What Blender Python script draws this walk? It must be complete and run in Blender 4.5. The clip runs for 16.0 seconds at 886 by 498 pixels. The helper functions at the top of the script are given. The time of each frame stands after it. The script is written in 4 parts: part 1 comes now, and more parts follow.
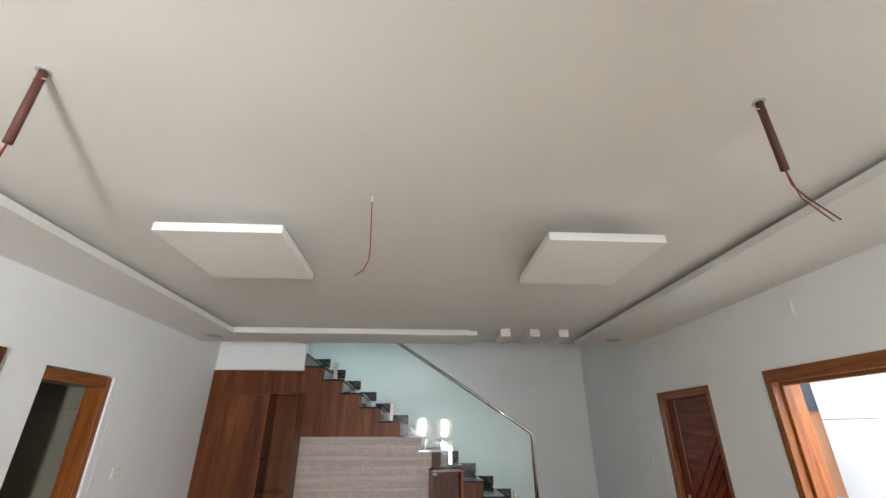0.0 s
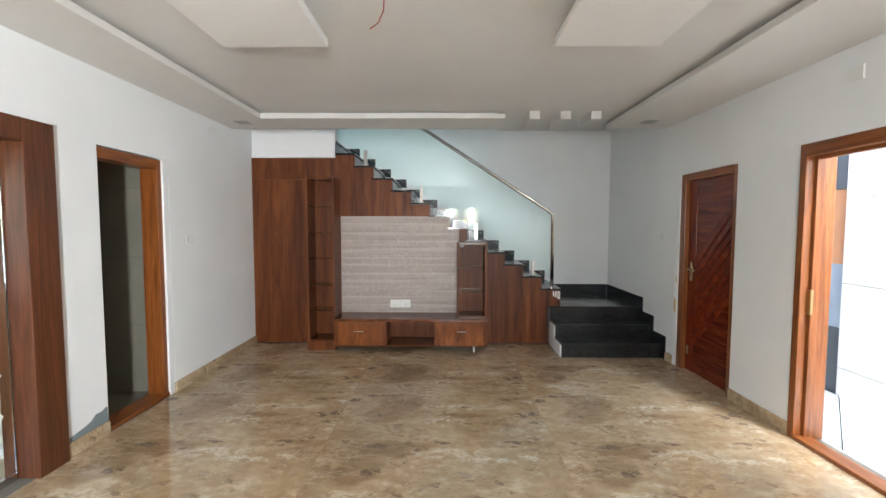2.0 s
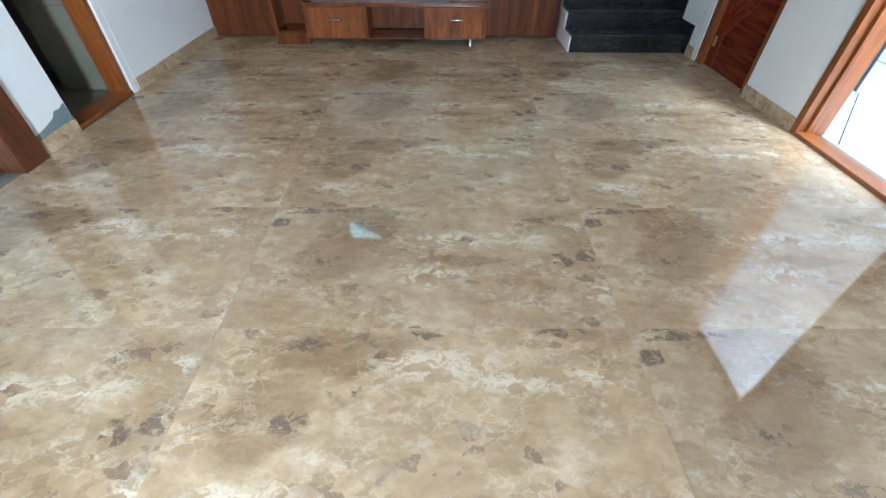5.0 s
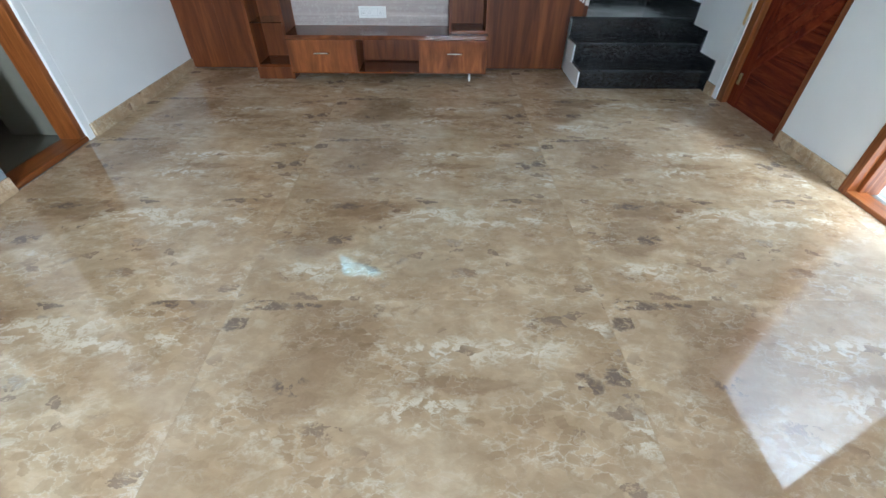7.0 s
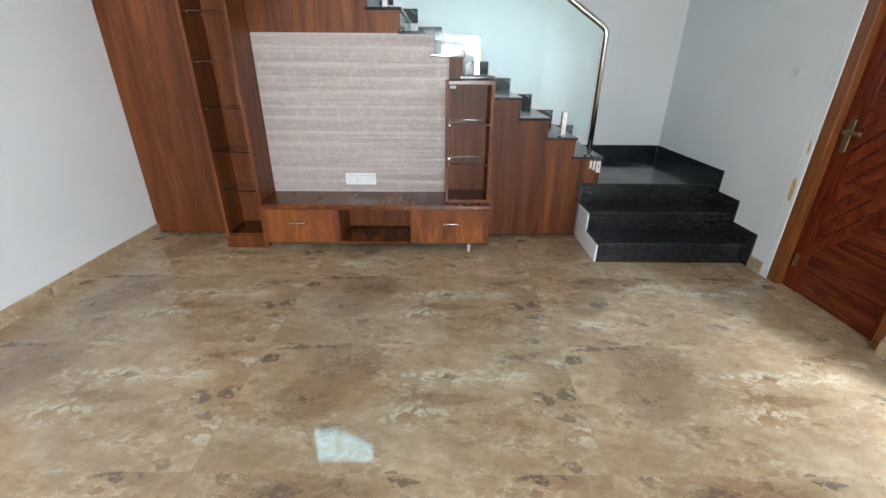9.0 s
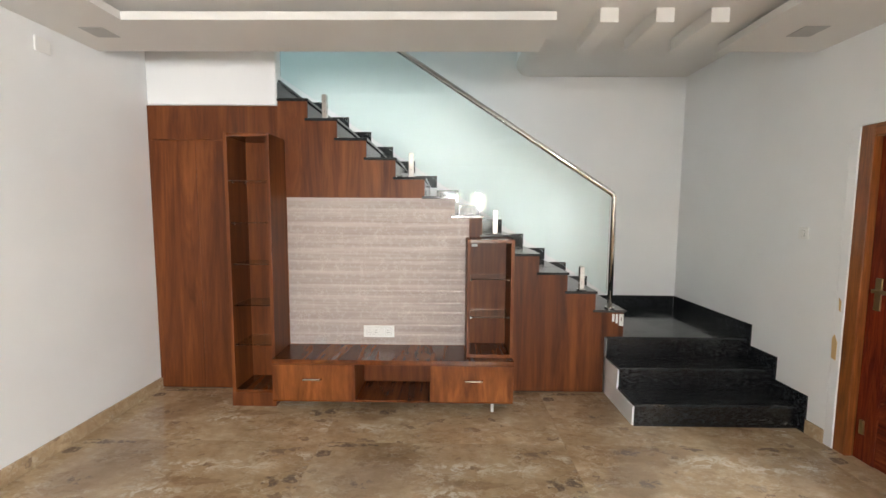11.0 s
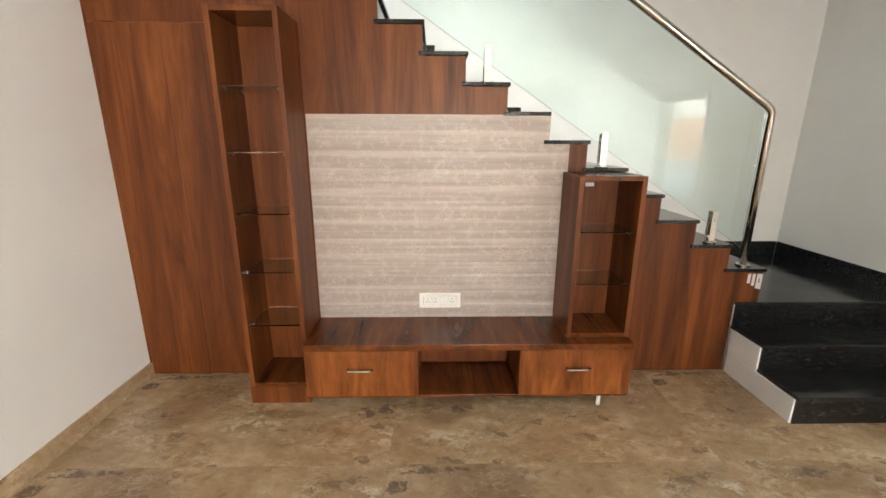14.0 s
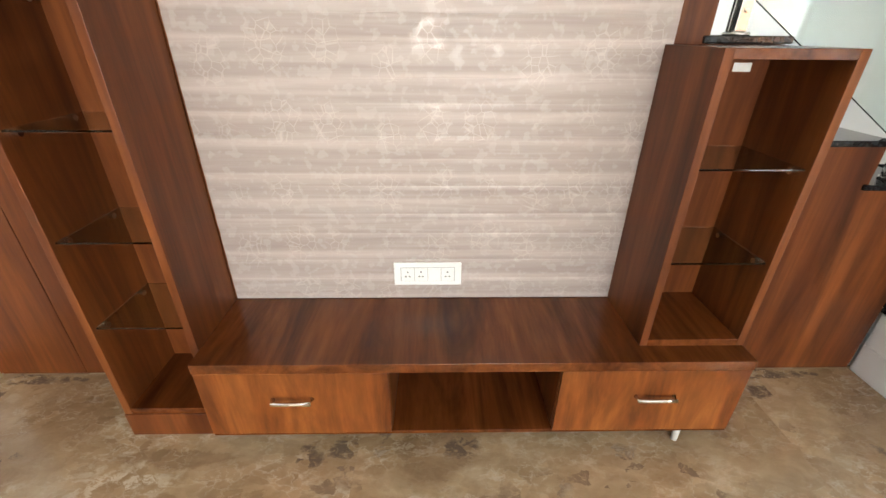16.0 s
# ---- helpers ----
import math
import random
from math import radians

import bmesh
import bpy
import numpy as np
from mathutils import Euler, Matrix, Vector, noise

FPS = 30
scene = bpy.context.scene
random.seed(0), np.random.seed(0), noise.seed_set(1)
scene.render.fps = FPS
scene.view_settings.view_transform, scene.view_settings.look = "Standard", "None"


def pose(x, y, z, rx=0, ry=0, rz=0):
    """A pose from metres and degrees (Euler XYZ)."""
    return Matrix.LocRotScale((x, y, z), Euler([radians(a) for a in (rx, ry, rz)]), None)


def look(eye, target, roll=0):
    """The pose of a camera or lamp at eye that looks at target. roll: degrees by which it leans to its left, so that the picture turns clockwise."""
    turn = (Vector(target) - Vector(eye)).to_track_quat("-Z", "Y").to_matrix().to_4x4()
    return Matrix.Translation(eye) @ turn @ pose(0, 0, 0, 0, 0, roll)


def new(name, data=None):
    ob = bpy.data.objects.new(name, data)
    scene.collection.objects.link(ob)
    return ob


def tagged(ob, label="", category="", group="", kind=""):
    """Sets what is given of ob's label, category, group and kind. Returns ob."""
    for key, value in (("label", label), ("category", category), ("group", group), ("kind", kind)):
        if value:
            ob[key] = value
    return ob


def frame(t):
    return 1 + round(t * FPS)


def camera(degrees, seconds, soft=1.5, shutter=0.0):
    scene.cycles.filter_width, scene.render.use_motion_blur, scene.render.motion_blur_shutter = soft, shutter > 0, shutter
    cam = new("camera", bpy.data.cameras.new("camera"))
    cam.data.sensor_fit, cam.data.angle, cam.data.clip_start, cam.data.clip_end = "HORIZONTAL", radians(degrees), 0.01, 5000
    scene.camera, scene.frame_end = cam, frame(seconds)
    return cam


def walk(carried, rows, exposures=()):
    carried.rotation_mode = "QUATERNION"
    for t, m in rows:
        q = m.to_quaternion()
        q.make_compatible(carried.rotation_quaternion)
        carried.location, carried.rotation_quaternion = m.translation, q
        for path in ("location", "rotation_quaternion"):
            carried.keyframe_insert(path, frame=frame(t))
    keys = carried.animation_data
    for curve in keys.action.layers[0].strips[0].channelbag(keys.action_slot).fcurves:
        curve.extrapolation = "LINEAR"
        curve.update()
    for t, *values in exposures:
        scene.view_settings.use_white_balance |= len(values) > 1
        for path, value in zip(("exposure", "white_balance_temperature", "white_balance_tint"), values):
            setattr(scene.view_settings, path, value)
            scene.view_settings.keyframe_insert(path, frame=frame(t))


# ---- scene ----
cam = camera(93.7, 16.0)
PATH = [
    (0, (2.515, -5.454, 1.728), (2.62, -3.628, 2.537), -0.0),
    (0.5, (2.522, -5.421, 1.669), (2.566, -3.499, 2.222), -0.2),
    (1, (2.529, -5.407, 1.604), (2.542, -3.424, 1.863), -0.1),
    (1.5, (2.524, -5.424, 1.579), (2.518, -3.425, 1.626), -0.0),
    (2, (2.538, -5.427, 1.57), (2.519, -3.431, 1.455), 0.1),
    (2.5, (2.527, -5.38, 1.525), (2.506, -3.411, 1.179), 0.1),
    (3, (2.57, -5.301, 1.434), (2.541, -3.442, 0.697), 0.0),
    (3.5, (2.57, -5.261, 1.363), (2.553, -3.566, 0.302), 0.1),
    (4, (2.56, -5.255, 1.36), (2.555, -3.709, 0.092), 0.2),
    (6.5, (2.575, -4.806, 1.382), (2.594, -3.333, 0.031), 0.5),
    (7, (2.584, -4.596, 1.389), (2.601, -3.069, 0.099), 0.5),
    (7.5, (2.621, -4.343, 1.401), (2.635, -2.752, 0.19), 0.5),
    (8, (2.617, -4.068, 1.387), (2.622, -2.407, 0.273), 0.4),
    (8.5, (2.604, -3.825, 1.427), (2.607, -2.083, 0.443), 0.6),
    (9, (2.658, -3.61, 1.479), (2.657, -1.786, 0.659), 0.4),
    (9.5, (2.683, -3.541, 1.506), (2.675, -1.639, 0.89), 0.3),
    (10, (2.705, -3.534, 1.541), (2.688, -1.574, 1.14), 0.3),
    (12.5, (2.079, -3.294, 1.572), (2.049, -1.298, 1.458), 0.4),
    (13, (2.025, -3.064, 1.562), (2.01, -1.074, 1.359), 0.2),
    (13.5, (1.963, -2.805, 1.555), (1.987, -0.836, 1.205), 0.3),
    (14, (1.894, -2.527, 1.539), (1.934, -0.593, 1.031), 0.2),
    (14.5, (1.884, -2.21, 1.51), (1.937, -0.333, 0.82), 0.3),
    (15, (1.911, -1.904, 1.497), (1.962, -0.081, 0.675), 0.3),
    (15.5, (1.918, -1.567, 1.45), (1.96, 0.214, 0.541), 0.4),
    (16, (1.958, -1.424, 1.388), (1.994, 0.346, 0.457), 0.4),
]
walk(cam, [(t, look(eye, target, roll)) for t, eye, target, roll in PATH], ((0, 2.06, 6400, 8), (1, 2.42, 6400, 8), (2, 2.48, 6300, 7), (3, 2.52, 6050, 6), (4, 2.55, 5300, 1), (7, 2.62, 5250, 1), (8.5, 2.91, 5400, 2), (10, 2.98, 6800, 10), (12.5, 2.93, 6700, 9), (14, 3.05, 7400, 10), (15, 3.25, 7450, 10), (16, 3.42, 6750, 7)))

# ---- world, sun and large lights ----
world = bpy.data.worlds.new("sky_world")
scene.world = world
world.use_nodes = True
_n, _l = world.node_tree.nodes, world.node_tree.links
_sky = _n.new("ShaderNodeTexSky")
_sky.sky_type, _sky.sun_disc = "NISHITA", False
_sky.sun_elevation, _sky.sun_rotation = radians(44), radians(180)
_l.new(_sky.outputs[0], _n["Background"].inputs[0])
_n["Background"].inputs[1].default_value = 0.15

sun = new("sun", bpy.data.lights.new("sun", "SUN"))
sun.data.energy, sun.data.angle, sun.data.color = 5, radians(3), (1, 0.96, 0.90)
sun.matrix_world = look((5.8, -13, 9.7), (5.8, -3, 0))


def area_lamp(name, eye, target, w, h, watts, colour, spread=180):
    ob = new(name, bpy.data.lights.new(name, "AREA"))
    ob.data.shape, ob.data.size, ob.data.size_y = "RECTANGLE", w, h
    ob.data.energy, ob.data.color, ob.data.spread = watts, colour, radians(spread)
    ob.matrix_world = look(eye, target)
    return ob


for wx, dx, watts in ((2.675, -6.6, 64), (3.295, 6.6, 25)):
    area_lamp("light_front_window", (wx, -7.66, 1.5), (wx + dx, -3.9, 1.0), 0.40, 1.15, watts, (0.97, 0.985, 1), 150)
area_lamp("light_stair_window", (1.05, 1.17, 4.05), (1.15, -0.6, 3.9), 1.0, 1.2, 3.0, (0.66, 0.94, 1))
# added fill lamp over the side passage, besides sun and sky
area_lamp("light_side_fill", (5.72, -4.0, 3.6), (6.0, -3.8, 0), 3.0, 0.7, 92, (0.97, 0.985, 1))

# ---- materials ----


def mat(name, colour=(0.8, 0.8, 0.8), rough=0.5, metal=0.0):
    m = bpy.data.materials.new(name)
    m.use_nodes = True
    b = m.node_tree.nodes["Principled BSDF"]
    b.inputs["Base Color"].default_value = (*colour, 1)
    b.inputs["Roughness"].default_value = rough
    b.inputs["Metallic"].default_value = metal
    return m, m.node_tree.nodes, m.node_tree.links, b


def ramp(nodes, stops):
    r = nodes.new("ShaderNodeValToRGB")
    e = r.color_ramp.elements
    while len(e) < len(stops):
        e.new(0.5)
    for el, (p, c) in zip(e, stops):
        el.position, el.color = p, (*c, 1)
    return r


def coords(nodes, links, scale, shift=True):
    """Object coordinates, stretched, with a shift of its own for each object."""
    tc, mp = nodes.new("ShaderNodeTexCoord"), nodes.new("ShaderNodeMapping")
    mp.inputs["Scale"].default_value = scale
    if shift:
        oi, mul = nodes.new("ShaderNodeObjectInfo"), nodes.new("ShaderNodeVectorMath")
        mul.operation, mul.inputs[1].default_value = "MULTIPLY", (37, 53, 71)
        links.new(oi.outputs["Random"], mul.inputs[0])
        links.new(mul.outputs[0], mp.inputs["Location"])
    links.new(tc.outputs["Object"], mp.inputs["Vector"])
    return mp.outputs[0]


def noise_tex(nodes, links, vec, scale, detail=4, rough=0.55, distort=0.0):
    n = nodes.new("ShaderNodeTexNoise")
    n.inputs["Scale"].default_value, n.inputs["Detail"].default_value = scale, detail
    n.inputs["Roughness"].default_value, n.inputs["Distortion"].default_value = rough, distort
    links.new(vec, n.inputs["Vector"])
    return n.outputs["Fac"]


def mixed(nodes, links, a, b, fac, mode="MIX"):
    m = nodes.new("ShaderNodeMix")
    m.data_type, m.blend_type = "RGBA", mode
    for sock, v in ((m.inputs["Factor"], fac), (m.inputs["A"], a), (m.inputs["B"], b)):
        if isinstance(v, (int, float)):
            sock.default_value = v
        elif isinstance(v, tuple):
            sock.default_value = (*v, 1)
        else:
            links.new(v, sock)
    return m.outputs["Result"]


def bumped(nodes, links, b, height, strength, dist=0.002):
    k = nodes.new("ShaderNodeBump")
    k.inputs["Strength"].default_value, k.inputs["Distance"].default_value = strength, dist
    links.new(height, k.inputs["Height"])
    links.new(k.outputs[0], b.inputs["Normal"])


def paint(name, colour, rough=0.55, bump=0.12):
    """Rolled wall paint: faint mottling at two scales and roller relief."""
    m, n, l, b = mat(name, colour, rough)
    v = coords(n, l, (1, 1, 1), False)
    big = noise_tex(n, l, v, 1.3, 3)
    r = ramp(n, [(0.3, tuple(c * 0.95 for c in colour)), (0.7, colour)])
    l.new(big, r.inputs[0])
    l.new(r.outputs[0], b.inputs["Base Color"])
    bumped(n, l, b, noise_tex(n, l, v, 160, 3), bump, 0.001)
    return m


def wood(name, dark, mid, light, stretch, rough=0.32, tone=0.7, sheen=0.5):
    """Wood with long grain along the axis whose stretch is small."""
    m, n, l, b = mat(name, mid, rough)
    b.inputs["Specular IOR Level"].default_value = sheen
    v = coords(n, l, stretch)
    g1 = noise_tex(n, l, v, 1.0, 6, 0.62, 1.1)
    g2 = noise_tex(n, l, v, 6.0, 3, 0.6)
    r1 = ramp(n, [(0.31, dark), (0.5, mid), (0.70, light)])
    l.new(g1, r1.inputs[0])
    r2 = ramp(n, [(0.35, (0.62, 0.58, 0.55)), (0.6, (1, 1, 1))])
    l.new(g2, r2.inputs[0])
    l.new(mixed(n, l, r1.outputs[0], r2.outputs[0], tone, "MULTIPLY"), b.inputs["Base Color"])
    bumped(n, l, b, g2, 0.08, 0.001)
    return m


M_WALL = paint("wall_paint", (0.86, 0.868, 0.872))
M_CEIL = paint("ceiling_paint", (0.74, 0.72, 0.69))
# ceiling tone lightened: light bounced up onto the panels, put into their colour
M_PLATE_LIT = paint("panel_paint_lit", (0.84, 0.825, 0.80))
M_WALN_Z = wood("laminate_walnut_upright", (0.062, 0.015, 0.0036), (0.146, 0.040, 0.0095), (0.235, 0.074, 0.018), (6, 6, 0.5), 0.42, 0.55, 0.28)
M_WALN_Y = wood("laminate_walnut_deep", (0.066, 0.017, 0.005), (0.140, 0.039, 0.010), (0.215, 0.066, 0.018), (7, 0.8, 7), 0.24, 0.55, 0.40)
M_FRONT = wood("laminate_walnut_front", (0.090, 0.022, 0.005), (0.205, 0.058, 0.012), (0.33, 0.110, 0.026), (7, 7, 1.3), 0.42, 0.55, 0.28)
M_TEAK = wood("teak_frame", (0.15, 0.042, 0.010), (0.265, 0.082, 0.019), (0.34, 0.115, 0.030), (22, 22, 1.2), 0.28)
M_TEAK_DK = wood("teak_frame_dark", (0.062, 0.020, 0.009), (0.115, 0.038, 0.016), (0.165, 0.057, 0.023), (22, 22, 1.2), 0.28)
M_TEAK_H = wood("teak_frame_long", (0.15, 0.042, 0.010), (0.265, 0.082, 0.019), (0.34, 0.115, 0.030), (22, 1.2, 22), 0.28)
M_ROSE = wood("red_door_upright", (0.075, 0.012, 0.006), (0.165, 0.024, 0.009), (0.27, 0.050, 0.015), (20, 20, 1.6), 0.26, 0.7, 0.32)
M_ROSE_H = wood("red_door_across", (0.075, 0.012, 0.006), (0.165, 0.028, 0.011), (0.29, 0.065, 0.022), (20, 1.5, 20), 0.26, 0.7, 0.32)
M_ROSE_S = wood("red_door_slat", (0.095, 0.014, 0.006), (0.17, 0.025, 0.009), (0.26, 0.048, 0.015), (7, 7, 7), 0.26, 0.3, 0.34)
M_CHROME, *_ = mat("polished_steel", (0.72, 0.70, 0.67), 0.12, 1.0)
M_BRASS, *_ = mat("aged_brass", (0.45, 0.33, 0.16), 0.3, 1.0)
M_WHITE, *_ = mat("white_plastic", (0.82, 0.82, 0.80), 0.3)
M_SEAM, *_ = mat("plate_seam", (0.42, 0.42, 0.41), 0.5)
M_RED, *_ = mat("red_wire", (0.25, 0.03, 0.02), 0.45)
M_RUST, *_ = mat("red_oxide_rod", (0.095, 0.030, 0.022), 0.65)
M_BLACK, *_ = mat("black_rubber", (0.015, 0.015, 0.016), 0.5)
M_PUTTY = paint("grey_putty", (0.20, 0.24, 0.26), 0.8, 0.6)
M_OCHRE, *_ = mat("ochre_filler", (0.62, 0.42, 0.20), 0.7)
M_ORANGE = paint("orange_house_paint", (0.72, 0.36, 0.19), 0.8)
M_BLUE = paint("pale_blue_house_paint", (0.42, 0.52, 0.62), 0.8)
M_GREY = paint("dark_cement", (0.12, 0.135, 0.15), 0.85)
M_GROUND = paint("cement_ground", (0.36, 0.37, 0.35), 0.9, 0.5)
M_APRON = paint("grey_paving", (0.33, 0.36, 0.38), 0.7, 0.4)
M_CLAD = paint("white_cladding", (0.82, 0.82, 0.80), 0.5)


def granite():
    m, n, l, b = mat("black_granite", (0.02, 0.02, 0.022), 0.12)
    v = coords(n, l, (1, 1, 1))
    r = ramp(n, [(0.42, (0.008, 0.009, 0.010)), (0.62, (0.030, 0.033, 0.036)), (0.78, (0.12, 0.13, 0.135))])
    l.new(noise_tex(n, l, v, 70, 5, 0.7), r.inputs[0])
    l.new(r.outputs[0], b.inputs["Base Color"])
    rr = ramp(n, [(0.35, (0.07, 0.07, 0.07)), (0.7, (0.24, 0.24, 0.24))])
    l.new(noise_tex(n, l, v, 5, 4), rr.inputs[0])
    l.new(rr.outputs[0], b.inputs["Roughness"])
    return m


def granite_rough():
    """Riser stone: split face with pale scratches."""
    m, n, l, b = mat("black_granite_riser", (0.02, 0.02, 0.022), 0.25)
    v = coords(n, l, (1, 1, 2.2))
    r = ramp(n, [(0.45, (0.006, 0.006, 0.007)), (0.60, (0.022, 0.023, 0.024)), (0.80, (0.085, 0.085, 0.083))])
    h = noise_tex(n, l, v, 26, 6, 0.72, 1.5)
    l.new(h, r.inputs[0])
    l.new(r.outputs[0], b.inputs["Base Color"])
    bumped(n, l, b, h, 0.25, 0.003)
    return m


def marble(name, bright=1.0, rough=0.04, dark_spots=(), cream_spots=(), wedge=(), shift=(0, 0, 0)):
    """Polished brown breccia marble: soft clouds, broken fragments, torn dark fossils, cream flecks.
    Spots: (u, v, ru, rv) in metres on the slab, the same on every slab of one print."""
    m, n, l, b = mat(name, (0.40, 0.31, 0.22), rough)
    tc, mp = n.new("ShaderNodeTexCoord"), n.new("ShaderNodeMapping")
    mp.inputs["Scale"].default_value, mp.inputs["Location"].default_value = (0.80, 1.15, 1), shift
    l.new(tc.outputs["Object"], mp.inputs["Vector"])
    v = mp.outputs[0]
    f = lambda *c: tuple(x * bright for x in c)

    def warp(vec, scale, amount, detail):
        t, o, q = n.new("ShaderNodeTexNoise"), n.new("ShaderNodeVectorMath"), n.new("ShaderNodeVectorMath")
        t.inputs["Scale"].default_value, t.inputs["Detail"].default_value, t.inputs["Roughness"].default_value = scale, detail, 0.7
        l.new(v, t.inputs["Vector"])
        o.operation, o.inputs[1].default_value = "SUBTRACT", (0.5, 0.5, 0.5)
        l.new(t.outputs["Color"], o.inputs[0])
        q.operation, q.inputs[1].default_value = "MULTIPLY_ADD", amount
        l.new(o.outputs[0], q.inputs[0])
        l.new(vec, q.inputs[2])
        return q.outputs[0]

    def cells(vec, scale, edge=False):
        q = n.new("ShaderNodeTexVoronoi")
        q.inputs["Scale"].default_value = scale
        if edge:
            q.feature = "DISTANCE_TO_EDGE"
        l.new(vec, q.inputs["Vector"])
        return q.outputs["Distance" if edge else "Color"]

    def step_mask(fac, lo, hi, top=1.0):
        r = ramp(n, [(lo, (0, 0, 0)), (hi, (top,) * 3)])
        l.new(fac, r.inputs[0])
        return r.outputs[0]

    def both(p, q):
        return mixed(n, l, p, q, 1.0, "MULTIPLY")
    # clouds: slow tone, then a finer stir
    cl = ramp(n, [(0.30, f(0.330, 0.228, 0.130)), (0.46, f(0.405, 0.295, 0.180)), (0.58, f(0.470, 0.358, 0.230)), (0.72, f(0.585, 0.478, 0.335))])
    l.new(noise_tex(n, l, v, 2.3, 9, 0.60, 0.6), cl.inputs[0])
    fine = ramp(n, [(0.36, (0.88, 0.86, 0.84)), (0.62, (1.05, 1.05, 1.05))])
    l.new(noise_tex(n, l, v, 13, 6, 0.68, 0.8), fine.inputs[0])
    col = both(cl.outputs[0], fine.outputs[0])
    # fragments, strong in some patches and faint in others
    vw = warp(v, 11.0, (0.15, 0.10, 0), 6)
    frag = cells(vw, 27)
    tone = ramp(n, [(0.1, (0.85, 0.82, 0.79)), (0.5, (1, 1, 1)), (0.9, (1.13, 1.13, 1.13))])
    l.new(frag, tone.inputs[0])
    patch = step_mask(noise_tex(n, l, v, 3.1, 3, 0.5), 0.35, 0.56, 1.0)
    col = mixed(n, l, col, both(col, tone.outputs[0]), patch)
    vein = ramp(n, [(0.0, (0.9, 0.9, 0.9)), (0.03, (0.5, 0.5, 0.5)), (0.08, (0, 0, 0))])
    l.new(cells(vw, 27, True), vein.inputs[0])
    col = mixed(n, l, col, f(0.64, 0.57, 0.45), both(both(vein.outputs[0], patch), step_mask(noise_tex(n, l, v, 9, 4, 0.6), 0.42, 0.58, 0.75)))
    # single fragments that are dark brown or cream
    va = warp(v, 12.0, (0.09, 0.05, 0), 6)
    few = cells(va, 19)
    sep = n.new("ShaderNodeSeparateColor")
    l.new(few, sep.inputs[0])
    torn = noise_tex(n, l, v, 26, 6, 0.75, 1.2)
    brk = step_mask(torn, 0.42, 0.50)
    zone = step_mask(noise_tex(n, l, v, 2.7, 2, 0.5, 0.6), 0.50, 0.58)
    col = mixed(n, l, col, f(0.19, 0.132, 0.094), both(both(step_mask(sep.outputs[0], 0.83, 0.86, 0.75), brk), zone))
    col = mixed(n, l, col, f(0.63, 0.555, 0.43), both(both(step_mask(sep.outputs[1], 0.78, 0.84, 0.5), step_mask(torn, 0.46, 0.58)), patch))
    # the large marks of the print
    add = warp(tc.outputs["Object"], 9.0, (0.22, 0.15, 0), 7)

    def spots(listed, soft):
        out = None
        for u, w, ru, rv in listed:
            q, ln = n.new("ShaderNodeMapping"), n.new("ShaderNodeVectorMath")
            q.inputs["Scale"].default_value = (1 / ru, 1 / rv, 0)
            q.inputs["Location"].default_value = (-u / ru, -w / rv, 0)
            l.new(add, q.inputs["Vector"])
            ln.operation = "LENGTH"
            l.new(q.outputs[0], ln.inputs[0])
            if out is None:
                out = ln.outputs["Value"]
            else:
                mn = n.new("ShaderNodeMath")
                mn.operation = "MINIMUM"
                l.new(out, mn.inputs[0])
                l.new(ln.outputs["Value"], mn.inputs[1])
                out = mn.outputs[0]
        half = n.new("ShaderNodeMath")
        half.operation, half.inputs[1].default_value = "MULTIPLY", 0.5
        l.new(out, half.inputs[0])
        r = ramp(n, [(0.5 - soft, (1, 1, 1)), (0.5 + soft, (0, 0, 0))])
        l.new(half.outputs[0], r.inputs[0])
        return r.outputs[0]
    if wedge:
        col = mixed(n, l, col, both(col, (0.77, 0.73, 0.70)), spots(wedge, 0.08))
    if cream_spots:
        col = mixed(n, l, col, f(0.66, 0.585, 0.455), both(both(spots(cream_spots, 0.22), step_mask(sep.outputs[1], 0.34, 0.38, 0.8)), step_mask(torn, 0.43, 0.52)))
    if dark_spots:
        col = mixed(n, l, col, f(0.15, 0.108, 0.08), both(both(spots(dark_spots, 0.10), step_mask(sep.outputs[0], 0.22, 0.28, 0.9)), step_mask(torn, 0.40, 0.49)))
    # each slab a little lighter or darker than the next
    oi, tr = n.new("ShaderNodeObjectInfo"), ramp(n, [(0.0, (0.90, 0.90, 0.90)), (1.0, (1.07, 1.06, 1.05))])
    l.new(oi.outputs["Random"], tr.inputs[0])
    col = both(col, tr.outputs[0])
    b.inputs["IOR"].default_value = 1.70
    l.new(col, b.inputs["Base Color"])
    rr = ramp(n, [(0.3, (rough * 0.6,) * 3), (0.75, (rough * 2.0,) * 3)])
    l.new(noise_tex(n, l, v, 3.0, 4), rr.inputs[0])
    l.new(rr.outputs[0], b.inputs["Roughness"])
    return m


def glass(name, tint, rough=0.0):
    m, n, l, b = mat(name, tint, rough)
    b.inputs["Transmission Weight"].default_value = 1.0
    b.inputs["IOR"].default_value = 1.45
    return m


